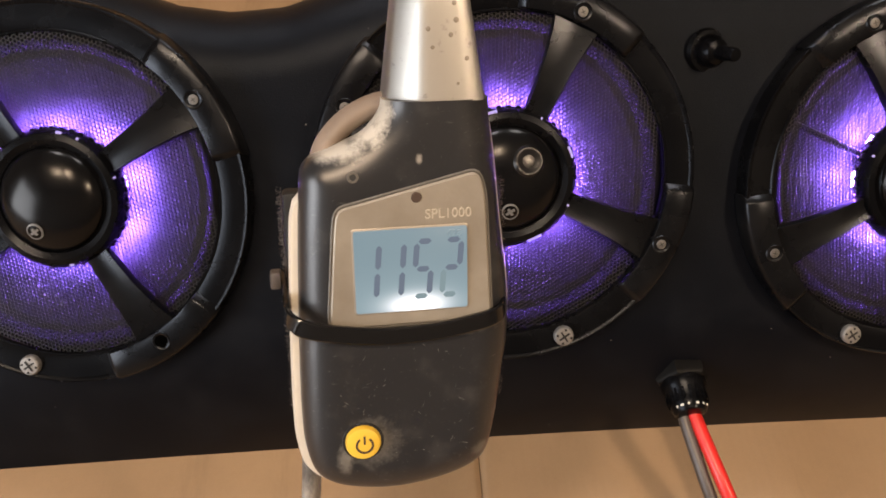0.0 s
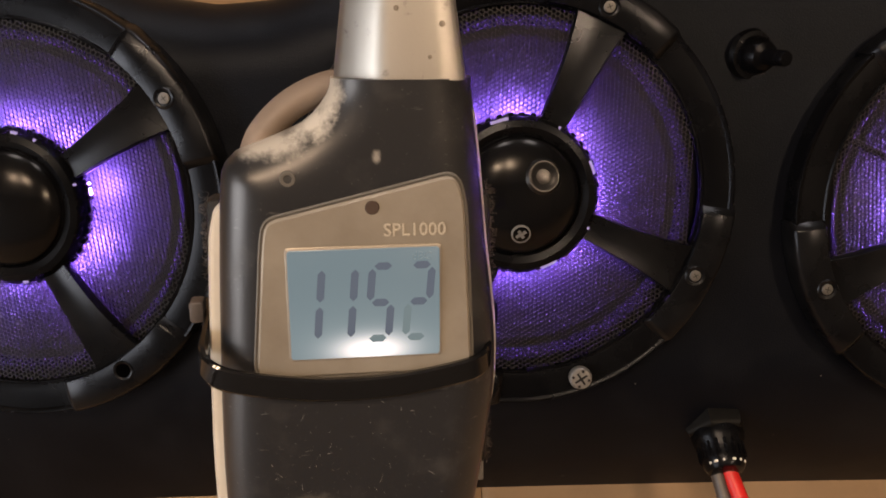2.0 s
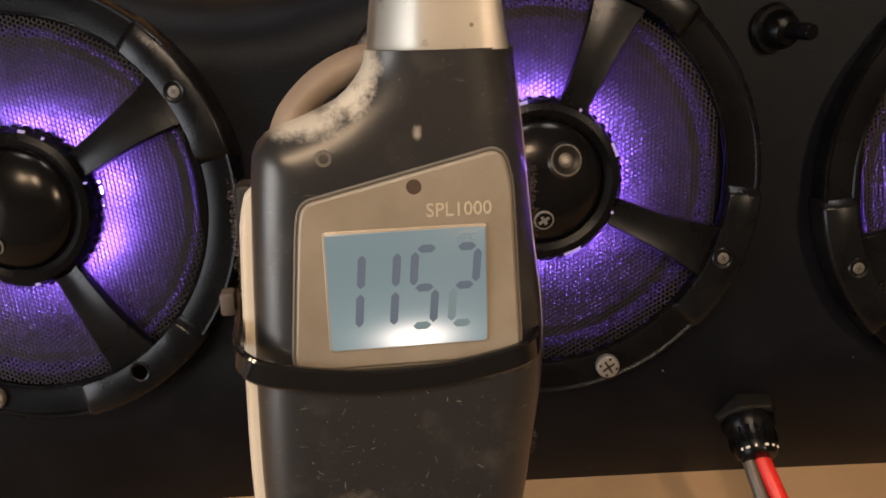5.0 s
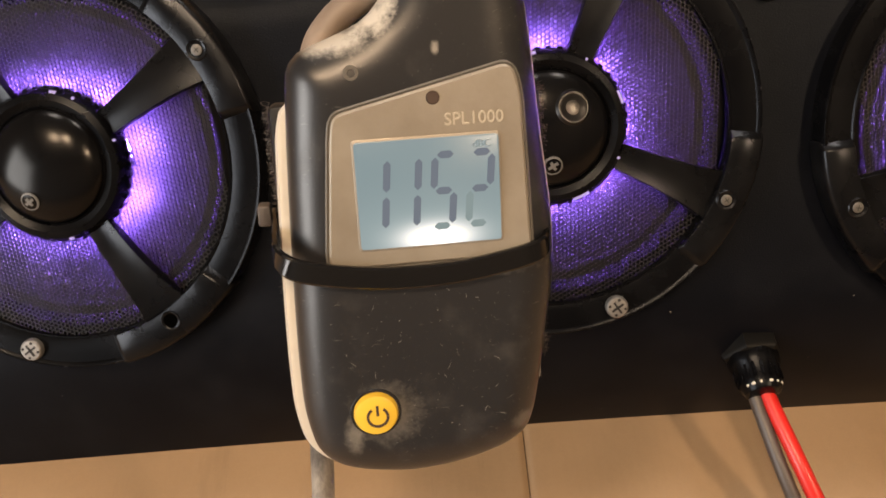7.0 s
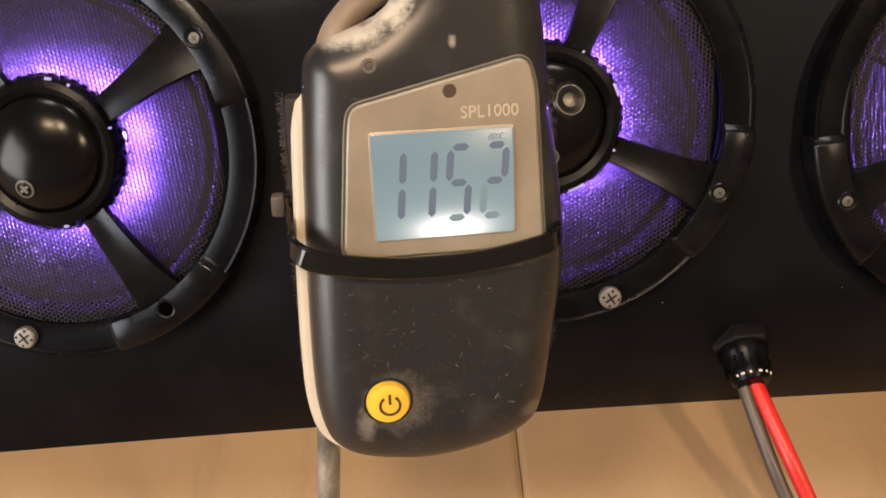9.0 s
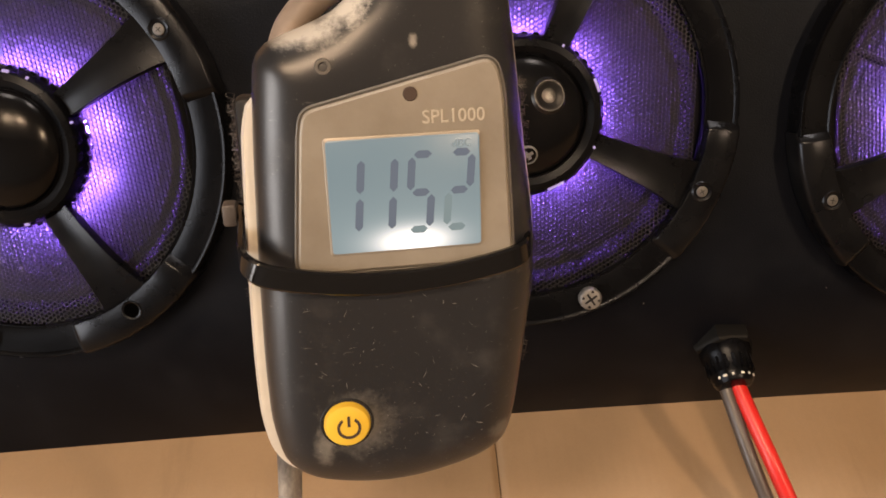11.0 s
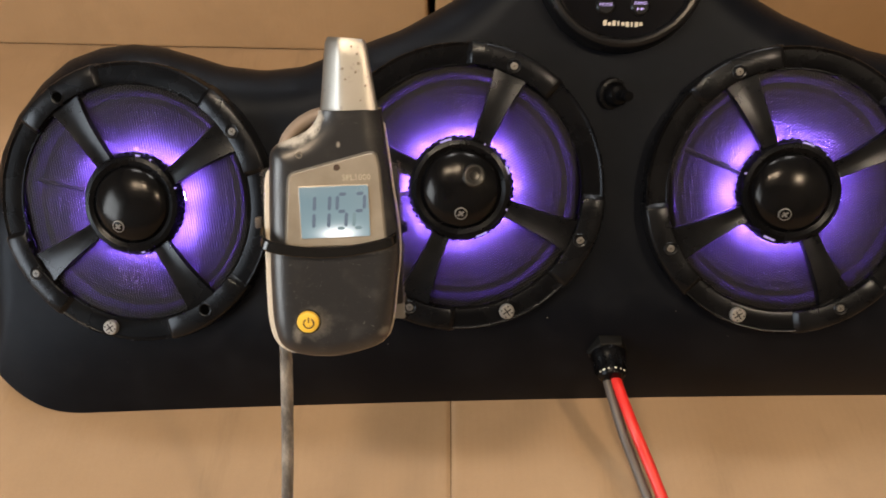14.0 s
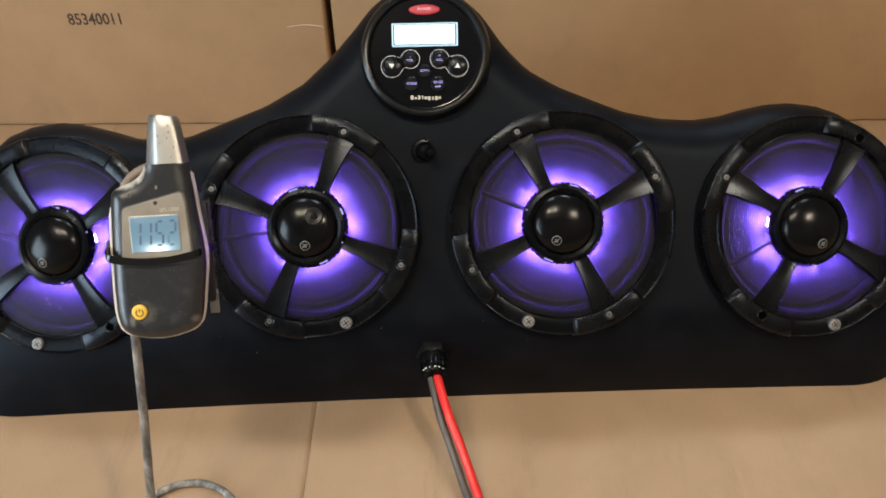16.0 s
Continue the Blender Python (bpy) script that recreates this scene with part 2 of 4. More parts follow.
HOLE_SHADE = plastic("hole_shade", (0.001, 0.001, 0.001), 0.9, sheen=0.0)
BEZEL = plastic("bezel_black", (0.004, 0.004, 0.0045), 0.30, 0.05, 900.0, 0.1, sheen=0.35)
SCREEN = meter_screen()
SEGMENT = glow("display_segment", (0.10, 0.17, 0.27), 0.9)
SEGMENT_FAINT = glow("display_segment_faint", (0.17, 0.31, 0.39), 0.9)


def cone_material():
    n = Nodes("speaker_cone")
    n.set(n.ramp(n.noise(40.0, 4.0), (0.3, (0.015, 0.015, 0.016)), (0.7, (0.022, 0.022, 0.023))), 0.6, Specular_IOR_Level=0.15)
    n.bump(n.noise(700.0, 2.0), 0.2, 0.0003)
    return n.mat


CONE = cone_material()
SURROUND = plastic("surround_rubber", (0.0035, 0.0035, 0.0038), 0.7, 0.15, 600.0, sheen=0.06)


def grille_material():
    """Black painted steel sheet, a little dusty."""
    n = Nodes("perforated_sheet")
    n.set(n.ramp(n.noise(60.0, 4.0), (0.35, (0.006, 0.006, 0.0065)), (0.75, (0.020, 0.019, 0.018))), 0.45, 0.0, Specular_IOR_Level=0.25)
    return n.mat


GRILLE = grille_material()


# ---- mesh helpers ----
def part(name, bm, material, parent=None, label="", smooth=True, m=None):
    """Link a bmesh as one mesh object, under a parent where one is given."""
    me = bpy.data.meshes.new(name)
    bmesh.ops.recalc_face_normals(bm, faces=bm.faces)
    if smooth:
        for f in bm.faces:
            f.smooth = True
        for e in bm.edges:
            if len(e.link_faces) == 2 and e.calc_face_angle(0.0) > 0.6:
                e.smooth = False
    bm.to_mesh(me)
    bm.free()
    me.materials.append(material)
    ob = new(name, me)
    if parent:
        ob.parent = parent
    if m is not None:
        ob.matrix_local = m
    if label:
        tagged(ob, label)
    return ob


def thing(name, m, label, category, group="", kind=""):
    ob = new(name)
    ob.empty_display_size = 0.02
    ob.matrix_world = m
    return tagged(ob, label, category, group, kind)


def lathe(profile, steps=48, start=0.0, end=360.0, close=False):
    """Turn (radius, height) pairs round z."""
    bm = bmesh.new()
    whole = abs(end - start) >= 359.99
    count = steps if whole else steps + 1
    rings = []
    for i in range(count):
        a = radians(start + (end - start) * i / steps)
        rings.append([bm.verts.new((r * math.cos(a), r * math.sin(a), h)) for r, h in profile])
    pairs = len(profile) if close else len(profile) - 1
    for i in range(steps):
        a, b = rings[i], rings[(i + 1) % count]
        for j in range(pairs):
            k = (j + 1) % len(profile)
            bm.faces.new((a[j], b[j], b[k], a[k]))
    if not whole:
        for ring in (rings[0], rings[-1]):
            bm.faces.new(ring)
    bmesh.ops.remove_doubles(bm, verts=bm.verts, dist=1e-6)
    return bm


def box(sx, sy, sz, bevel=0.0, at=(0, 0, 0), segments=2):
    bm = bmesh.new()
    bmesh.ops.create_cube(bm, size=1.0, matrix=Matrix.Translation(at) @ Matrix.Diagonal((sx, sy, sz, 1)))
    if bevel:
        bmesh.ops.bevel(bm, geom=bm.edges[:], offset=bevel, segments=segments, affect="EDGES", profile=0.5)
    return bm


def spline(points, per=10, closed=False):
    """Catmull-Rom through the points."""
    pts = [Vector(p) for p in points]
    out = []
    n = len(pts)
    for i in range(n if closed else n - 1):
        if closed:
            p0, p1, p2, p3 = (pts[(i + k) % n] for k in (-1, 0, 1, 2))
        else:
            p0, p1, p2, p3 = pts[max(i - 1, 0)], pts[i], pts[i + 1], pts[min(i + 2, n - 1)]
        for k in range(per):
            t = k / per
            out.append(0.5 * ((2 * p1) + (p2 - p0) * t + (2 * p0 - 5 * p1 + 4 * p2 - p3) * t * t + (3 * p1 - p0 - 3 * p2 + p3) * t ** 3))
    if not closed:
        out.append(pts[-1])
    return out


def tube(points, radius, sides=12, per=10, closed=False, flat=None):
    """A tube along a spline; flat=(w, h) gives it an oblong section."""
    path = spline(points, per, closed)
    bm = bmesh.new()
    rings = []
    up = Vector((0, 0, 1))
    last = None
    for i, p in enumerate(path):
        a = path[i - 1] if (i or closed) else p
        b = path[(i + 1) % len(path)] if (closed or i + 1 < len(path)) else p
        d = (b - a).normalized()
        side = d.cross(last if last else (up if abs(d.z) < 0.9 else Vector((0, 1, 0)))).normalized()
        nrm = side.cross(d).normalized()
        last = nrm
        rx, ry = flat or (radius, radius)
        rings.append([bm.verts.new(p + side * rx * math.cos(2 * math.pi * k / sides) + nrm * ry * math.sin(2 * math.pi * k / sides)) for k in range(sides)])
    count = len(rings)
    for i in range(count if closed else count - 1):
        a, b = rings[i], rings[(i + 1) % count]
        for k in range(sides):
            bm.faces.new((a[k], a[(k + 1) % sides], b[(k + 1) % sides], b[k]))
    if not closed:
        bm.faces.new(rings[0])
        bm.faces.new(rings[-1])
    return bm


def inset_outline(pts, d):
    """Move a closed anticlockwise outline inwards by d."""
    out = []
    n = len(pts)
    for i, p in enumerate(pts):
        t = (pts[(i + 1) % n] - pts[i - 1]).normalized()
        out.append(p + Vector((-t.y, t.x)) * d)
    return out


def layered(pts, levels, caps=(True, True)):
    """A solid from a flat outline: levels are (inset, height) from the back to the front."""
    bm = bmesh.new()
    rings = []
    for d, h in levels:
        rings.append([bm.verts.new((q.x, q.y, h)) for q in inset_outline(pts, d)])
    n = len(pts)
    for a, b in zip(rings, rings[1:]):
        for i in range(n):
            bm.faces.new((a[i], a[(i + 1) % n], b[(i + 1) % n], b[i]))
    if caps[0]:
        bm.faces.new(rings[0])
    if caps[1]:
        bm.faces.new(rings[-1])
    return bm


def rounded(points, r, steps=5):
    """A polygon (anticlockwise) with its corners rounded."""
    pts = [Vector(p) for p in points]
    out = []
    n = len(pts)
    for i, p in enumerate(pts):
        a, b = (pts[i - 1] - p), (pts[(i + 1) % n] - p)
        k = min(r, a.length * 0.45, b.length * 0.45)
        s, e = p + a.normalized() * k, p + b.normalized() * k
        for j in range(steps + 1):
            t = j / steps
            out.append(s * (1 - t) ** 2 + p * 2 * t * (1 - t) + e * t * t)
    return out


def lettering(name, text, size, material, parent, m, label="", depth=0.0001, squeeze=1.0, bold=0.0):
    """Writing in the built-in font, as a mesh."""
    cu = bpy.data.curves.new(name, "FONT")
    cu.body, cu.size, cu.extrude, cu.align_x, cu.align_y, cu.resolution_u = text, size, depth, "CENTER", "CENTER", 3
    cu.offset = size * bold
    tmp = bpy.data.objects.new(name, cu)
    scene.collection.objects.link(tmp)
    me = bpy.data.meshes.new_from_object(tmp.evaluated_get(bpy.context.evaluated_depsgraph_get()))
    bpy.data.objects.remove(tmp)
    me.transform(Matrix.Diagonal((squeeze, 1, 1, 1)))
    bm = bmesh.new()
    bm.from_mesh(me)
    bpy.data.meshes.remove(me)
    bmesh.ops.remove_doubles(bm, verts=bm.verts, dist=size * 1e-4)
    seen, first = set(), None
    for v in bm.verts:
        if v in seen:
            continue
        island, stack = [], [v]
        seen.add(v)
        while stack:
            w = stack.pop()
            island.append(w)
            for e in w.link_edges:
                o = e.other_vert(w)
                if o not in seen:
                    seen.add(o)
                    stack.append(o)
        piece = bmesh.new()
        made = {w: piece.verts.new(w.co) for w in island}
        for f in {f for w in island for f in w.link_faces}:
            piece.faces.new([made[w] for w in f.verts])
        first = part(name, piece, material, parent, label, smooth=False, m=m)
    bm.free()
    return first


# ---- the room ----
def slab(name, x0, x1, y0, y1, z0, z1, material, bevel=0.0):
    ob = part(name, box(x1 - x0, y1 - y0, z1 - z0, bevel), material, smooth=False)
    ob.location = ((x0 + x1) / 2, (y0 + y1) / 2, (z0 + z1) / 2)
    return tagged(ob, kind="structure")


tagged(slab("floor", -2.2, 2.2, -2.4, 2.0, -0.12, -0.0042, CONCRETE), "dark brown floor under the cardboard", "floor")
tagged(slab("wall_north", -2.2, 2.2, 2.0, 2.1, -0.12, 2.6, WALL), "plain painted wall behind the cartons", "wall")
tagged(slab("wall_south", -2.2, 2.2, -2.5, -2.4, -0.12, 2.6, WALL), "plain painted wall", "wall")
tagged(slab("wall_east", 2.2, 2.3, -2.5, 2.1, -0.12, 2.6, WALL), "plain painted wall", "wall")
WIN = (-1.85, -0.55, 0.10, 1.35)
for n_, (y0, y1, z0, z1) in enumerate(((-2.5, WIN[0], -0.12, 2.6), (WIN[1], 2.1, -0.12, 2.6), (WIN[0], WIN[1], -0.12, WIN[2]), (WIN[0], WIN[1], WIN[3], 2.6))):
    tagged(slab("wall_west_%d" % (n_ + 1), -2.3, -2.2, y0, y1, z0, z1, WALL), "plain painted wall beside the window", "wall")
window = tagged(thing("window_1", pose(-2.25, -1.2, 0.725), "tall plain white-framed window letting in daylight", "window"), kind="structure")
for y in (-0.63, 0.0, 0.63):
    part("window_frame", box(0.06, 0.04, 1.25, 0.004, (0, y, 0)), CREAM, window)
for z in (-0.605, 0.605):
    part("window_frame", box(0.06, 1.22, 0.04, 0.004, (0, 0, z)), CREAM, window)
tagged(slab("backdrop_sky", -2.75, -2.7, -2.6, 0.4, 0.0, 2.2, SKY_GLOW), "pale daylight outside the window", "sky")
tagged(slab("ceiling", -2.3, 2.3, -2.5, 2.1, 2.6, 2.7, CEILING_PAINT), "plain painted ceiling", "ceiling")


def ceiling_lamp(x, y, z, size, tone):
    ob = thing("ceiling_lamp", pose(x, y, 2.6), "round warm-white lamp hanging from the ceiling" if tone == LAMP_COLOUR else "wide cool-white lamp out of view, added for sheen on the bar's top", "lamp", "ceiling lamps")
    part("cord", lathe([(0.0, 0.0), (0.006, 0.0), (0.006, z - 2.6 + 0.06), (0.0, z - 2.6 + 0.06)], 10), RUBBER_BLACK, ob)
    shade = part("shade", lathe([(0.012, z - 2.6 + 0.07), (0.03, z - 2.6 + 0.065), (size * 0.62, z - 2.6 + 0.005), (size * 0.62, z - 2.6), (size * 0.56, z - 2.6 + 0.004), (0.025, z - 2.6 + 0.058)], 32), SATIN_BLACK, ob)
    part("bulb", lathe([(0.0, z - 2.6 + 0.012), (size * 0.5, z - 2.6 + 0.016), (size * 0.5, z - 2.6 + 0.022), (0.0, z - 2.6 + 0.024)], 32), BULB if tone == LAMP_COLOUR else COOL_BULB, ob)


for x, y, z, size, power, tone in LAMPS:
    ceiling_lamp(x, y, z, size, tone)


# ---- cardboard underlay and cartons ----
SEAM = -0.1137


def cardboard_sheet(x0, x1, y0, y1, lift, label):
    bm = bmesh.new()
    ny = 40
    near = [SEAM + d for d in (-0.008, -0.005, -0.0035, -0.0025, -0.0017, -0.001, -0.0004, 0.0004, 0.001, 0.0017, 0.0025, 0.0035, 0.005, 0.008)]
    xs = sorted([x0 + (x1 - x0) * i / 40 for i in range(41)] + [x for x in near if x0 + 0.0002 < x < x1 - 0.0002])
    nx = len(xs) - 1
    grid = [[None] * (ny + 1) for _ in range(nx + 1)]
    for i in range(nx + 1):
        for j in range(ny + 1):
            x, y = xs[i], y0 + (y1 - y0) * j / ny
            z = -0.0005 + 0.0007 * noise.noise((x * 5, y * 4, lift * 900))
            z -= 0.0016 * math.exp(-((x - SEAM) / 0.0022) ** 2)
            grid[i][j] = bm.verts.new((x, y, min(z, 0.0)))
    for i in range(nx):
        for j in range(ny):
            bm.faces.new((grid[i][j], grid[i + 1][j], grid[i + 1][j + 1], grid[i][j + 1]))
    ext = bmesh.ops.extrude_face_region(bm, geom=bm.faces[:])
    for v in ext["geom"]:
        if isinstance(v, bmesh.types.BMVert):
            v.co.z = -0.0042
    return tagged(part("cardboard_sheet", bm, CARD_FLOOR), label, "cardboard", "cardboard underlay")


cardboard_sheet(-1.3, -0.11400, -0.9, 0.60, 0.0, "flat light-brown cardboard sheet with a cut edge, on the floor")
cardboard_sheet(-0.11345, 1.25, -0.9, 0.60, 0.3, "flat light-brown cardboard sheet with faint grease stains, on the floor")

BOX_TURN = -1.65


def carton(x0, x1, label, name="carton"):
    """A closed corrugated box: four sides in one sleeve, top flaps, base."""
    w, dp, h = x1 - x0, 0.40, 0.46
    ob = thing(name, pose(0, 0.5215, 0, 0, 0, BOX_TURN) @ pose((x0 + x1) / 2, dp / 2, 0), label, "box", "shipping cartons")
    part("sleeve", box(w, dp, h, 0.004, (0, 0, h / 2), 3), CARD_BOX, ob)
    for sgn in (-1, 1):
        part("top_flap", box(w - 0.004, dp / 2 - 0.002, 0.004, 0.001, (0, sgn * dp / 4, h + 0.002)), CARD_BOX, ob)
    return ob


carton_left = carton(-0.95, -0.140, "closed brown corrugated carton with a black printed number")
carton_right = carton(-0.131, 0.98, "closed plain brown corrugated carton standing on the cardboard")
lettering("printed_number", "85340011", 0.0215, INK, carton_left, pose(0.1105, -0.2003, 0.1565, 90), "black stamped number", squeeze=0.84, bold=0.015)
part("scuff", tube([(0.355, -0.2003, 0.144), (0.38, -0.2003, 0.147), (0.403, -0.2003, 0.1435)], 0.0005, 6, 5, flat=(0.0007, 0.0002)), CREAM, carton_left, "pale scratch in the paper")

# ---- the speaker bar ----
bar = thing("speaker_bar", BAR, "black moulded speaker bar with four lit speakers, standing on cardboard", "speaker")
LEFT_EDGE = ((0.0, 0.361), (0.02, 0.359), (0.035, 0.3545), (0.0486, 0.3455), (0.0585, 0.3350), (0.068, 0.3230), (0.090, 0.2985), (0.115, 0.2755), (0.150, 0.2560), (0.187, 0.2423), (0.2215, 0.2268 + 0.003),
             (0.250, 0.2268), (0.279, 0.2300), (0.302, 0.2372), (0.325, 0.2435), (0.347, 0.2460), (0.370, 0.2435), (0.393, 0.2355), (0.414, 0.2195), (0.435, 0.1950), (0.449, 0.1680), (0.4575, 0.1350))
RIGHT_EDGE = ((0.0, 0.361), (0.018, 0.3560), (0.034, 0.3460), (0.047, 0.3345), (0.0676, 0.3047), (0.0879, 0.2840), (0.1154, 0.2682), (0.1497, 0.2540), (0.1743, 0.2445), (0.207, 0.2375), (0.239, 0.2356),
              (0.264, 0.2390), (0.286, 0.2450), (0.308, 0.2491), (0.329, 0.2505), (0.351, 0.2478), (0.372, 0.2410), (0.394, 0.2285), (0.411, 0.2135), (0.428, 0.1950), (0.447, 0.1660), (0.4575, 0.1350))
END = 0.4665


def top_edge(u):
    a = abs(u)
    side = LEFT_EDGE if u < 0 else RIGHT_EDGE
    for (u0, v0), (u1, v1) in zip(side, side[1:]):
        if a <= u1:
            t = (a - u0) / (u1 - u0)
            return v0 + (v1 - v0) * t
    t = min((a - side[-1][0]) / (END - side[-1][0]), 1.0)
    return side[-1][1] - 0.055 * (1 - math.sqrt(max(0.0, 1 - t * t)))


def foot(u):
    """The front foot of the body on the floor, in the bar frame: v and n."""
    y = 0.0365 + 0.028 * u - 0.035 * u * u
    k = max(0.0, abs(u) - 0.385) / (END - 0.385)
    y += 0.035 * k ** 2.5
    lift = 0.062 * (1 - math.sqrt(max(0.0, 1 - min(k, 1.0) ** 2.4)))
    z = lift
    return y * SN + (z - 0.05) * CS, -y * CS + (z - 0.05) * SN


def sweep(u):
    """How far the face falls back towards the ends."""
    return 0.105 * (math.sqrt((max(0.0, abs(u) - 0.19)) ** 2 + 0.03 ** 2) - 0.03)


def speaker_bar_body():
    nu, nv = 190, 64
    us = [END * math.sin(math.pi / 2 * (-1 + 2 * i / nu)) * 0.999 for i in range(nu + 1)]
    us = [0.55 * w + 0.45 * END * 0.999 * (-1 + 2 * i / nu) for i, w in enumerate(us)]
    edge = np.array([(u, top_edge(u)) for u in us])
    a, b = edge[:-1], edge[1:]
    ab = b - a
    bm = bmesh.new()
    front = []
    for u in us:
        vb, nb = foot(u)
        vt = top_edge(u)
        col = []
        for j in range(nv + 1):
            w = j / nv
            w = 0.5 * w + 0.5 * (0.5 - 0.5 * math.cos(math.pi * w))
            v = vb + (vt - vb) * w
            p = np.array((u, v))
            t = np.clip(((p - a) * ab).sum(1) / (ab * ab).sum(1), 0, 1)
            d = float(np.sqrt(((a + ab * t[:, None] - p) ** 2).sum(1)).min())
            d = min(d, END - abs(u))
            face = -0.013 - sweep(u)
            rim = max(0.0, 1 - d / 0.036)
            low = max(0.0, 1 - (v - vb) / 0.085)
            drop_low = (-(nb) + face) * low ** 1.9
            drop_rim = 0.040 * (1 - math.sqrt(max(0.0, 1 - rim * rim)))
            col.append((u, v, face - max(drop_low, drop_rim)))
        front.append(col)
    grid = [[bm.verts.new(p) for p in col] for col in front]
    holes = [(c.x, c.y) for c, _ in SPEAKER_SEATS]
    for i in range(nu):
        for j in range(nv):
            q = (grid[i][j], grid[i + 1][j], grid[i + 1][j + 1], grid[i][j + 1])
            if all(any((p.co.x - x) ** 2 + (p.co.y - y) ** 2 < 0.0905 ** 2 for x, y in holes) for p in q):
                continue
            bm.faces.new(q)
    # rim to the back shell
    loop = [grid[i][nv] for i in range(nu + 1)] + [grid[nu][j] for j in range(nv - 1, -1, -1)] + [grid[i][0] for i in range(nu - 1, -1, -1)] + [grid[0][j] for j in range(1, nv)]
    back = []
    for n_in, depth in ((0.0, 0.03), (0.004, 0.06), (0.02, 0.075)):
        ring = []
        for p in loop:
            u, v, n = p.co
            n2 = n - depth
            v2 = v + (n_in if v < 0.1 else -n_in)
            v2 = max(v2, (-0.05 - n2 * SN) / CS + 0.0005)
            ring.append(bm.verts.new((u * (1 - n_in * 0.6), v2, n2)))
        back.append(ring)
    chain = [loop] + back
    count = len(loop)
    for r0, r1 in zip(chain, chain[1:]):
        for i in range(count):
            bm.faces.new((r0[i], r0[(i + 1) % count], r1[(i + 1) % count], r1[i]))
    top = back[-1][:nu + 1]
    low = [back[-1][nu + nv + (nu - i)] for i in range(nu + 1)]
    for i in range(nu):
        bm.faces.new((top[i], top[i + 1], low[i + 1], low[i]))
    return bm


# seats: centre in the bar frame, turn outwards; and the direction of the first arm, the mounting screw's direction
SPEAKER_SEATS = [
    (Vector((-0.3340, 0.1330, -0.014)), -6.0), (Vector((-0.1085, 0.1455, -0.002)), 0.0),
    (Vector((0.1130, 0.1445, -0.002)), 0.0), (Vector((0.3295, 0.1375, -0.014)), 6.0)]
SPEAKER_TURN = [124.5, 67.0, 116.0, 60.0]
EMBLEM_AT = [-112.0, -90.0, -116.0, -68.0]
LEAD_AT = [168.0, 187.0, 158.0, 205.0]
SCREW_AT = [-103.0, -69.0, -110.0, -75.0]
EMPTY_HOLES = [(0, 2), (), (), (0, 2, 3)]
BEADS = ((-109, 0.044, 0.0016), (-105, 0.047, 0.0012), (-112, 0.053, 0.0018), (-107, 0.0565, 0.0016), (-97, 0.058, 0.0019), (-101, 0.055, 0.0012), (-118, 0.050, 0.0011), (-92, 0.052, 0.0010))
LIT_SLOTS = [
    ((80, 0.0030), (64, 0.0012), (-78, 0.0022), (20, 0.0010)),
    ((108, 0.0080), (-65, 0.0078), (23, 0.0060), (-24, 0.0012), (62, 0.0010)),
    ((73, 0.0084), (247, 0.0080), (48, 0.0012), (158, 0.0012), (-8, 0.0010), (-30, 0.0010), (-88, 0.0012)),
    ((109, 0.0070), (76, 0.0010), (-86, 0.0026), (-50, 0.0010))]
part("body", speaker_bar_body(), BODY_BLACK, bar, "matt black textured moulded shell")


def screw_head(r):
    bm = lathe([(0.0, r * 0.24), (r * 0.5, r * 0.26), (r * 0.86, r * 0.22), (r * 0.96, r * 0.12), (r, 0.0), (r, -r * 0.5), (0.0, -r * 0.5)], 20)
    return bm


def cross_slot(r):
    bm = box(r * 1.2, r * 0.17, r * 0.1)
    other = box(r * 0.17, r * 1.2, r * 0.1)
    me = bpy.data.meshes.new("tmp")
    other.to_mesh(me)
    other.free()
    bm.from_mesh(me)
    bpy.data.meshes.remove(me)
    return bm


def perforated_disc(inner, outer, pitch, z, thick):
    """A round sheet with a honeycomb of holes right through it."""
    verts, faces = [], []
    reach = int(outer / pitch) + 3
    corner = [(math.cos(radians(60 * k)), math.sin(radians(60 * k))) for k in range(6)]
    rim, hole = pitch / math.sqrt(3), pitch * 0.435
    for i in range(-reach, reach + 1):
        for j in range(-reach * 2, reach * 2 + 1):
            x, y = i * pitch * math.sqrt(3) / 2, (j + 0.5 * (i % 2)) * pitch
            if not inner < math.hypot(x, y) < outer:
                continue
            k0 = len(verts)
            verts += [(x + c * rim, y + d * rim, z) for c, d in corner]
            verts += [(x + c * hole, y + d * hole, z) for c, d in corner]
            verts += [(x + c * hole, y + d * hole, z - thick) for c, d in corner]
            for k in range(6):
                m = (k + 1) % 6
                faces.append((k0 + k, k0 + m, k0 + 6 + m, k0 + 6 + k))
                faces.append((k0 + 6 + k, k0 + 6 + m, k0 + 12 + m, k0 + 12 + k))
    me = bpy.data.meshes.new("grille")
    me.from_pydata(verts, [], faces)
    me.materials.append(GRILLE)
    return me


tooth_bm = box(0.0013, 0.0022, 0.0046, 0.0003, segments=1)
TOOTH_MESH = bpy.data.meshes.new("hub_tooth")
tooth_bm.to_mesh(TOOTH_MESH)
tooth_bm.free()
TOOTH_MESH.materials.append(SATIN_BLACK)
GRILLE_MESH = perforated_disc(0.0325, 0.0822, 0.0021, -0.0029, 0.0005)


# raised black disc: paints the shade inside an empty screw hole
def screw_hole():
    return lathe([(0.0, 0.0004), (0.0034, 0.0004), (0.0036, 0.0), (0.0036, -0.002)], 20)


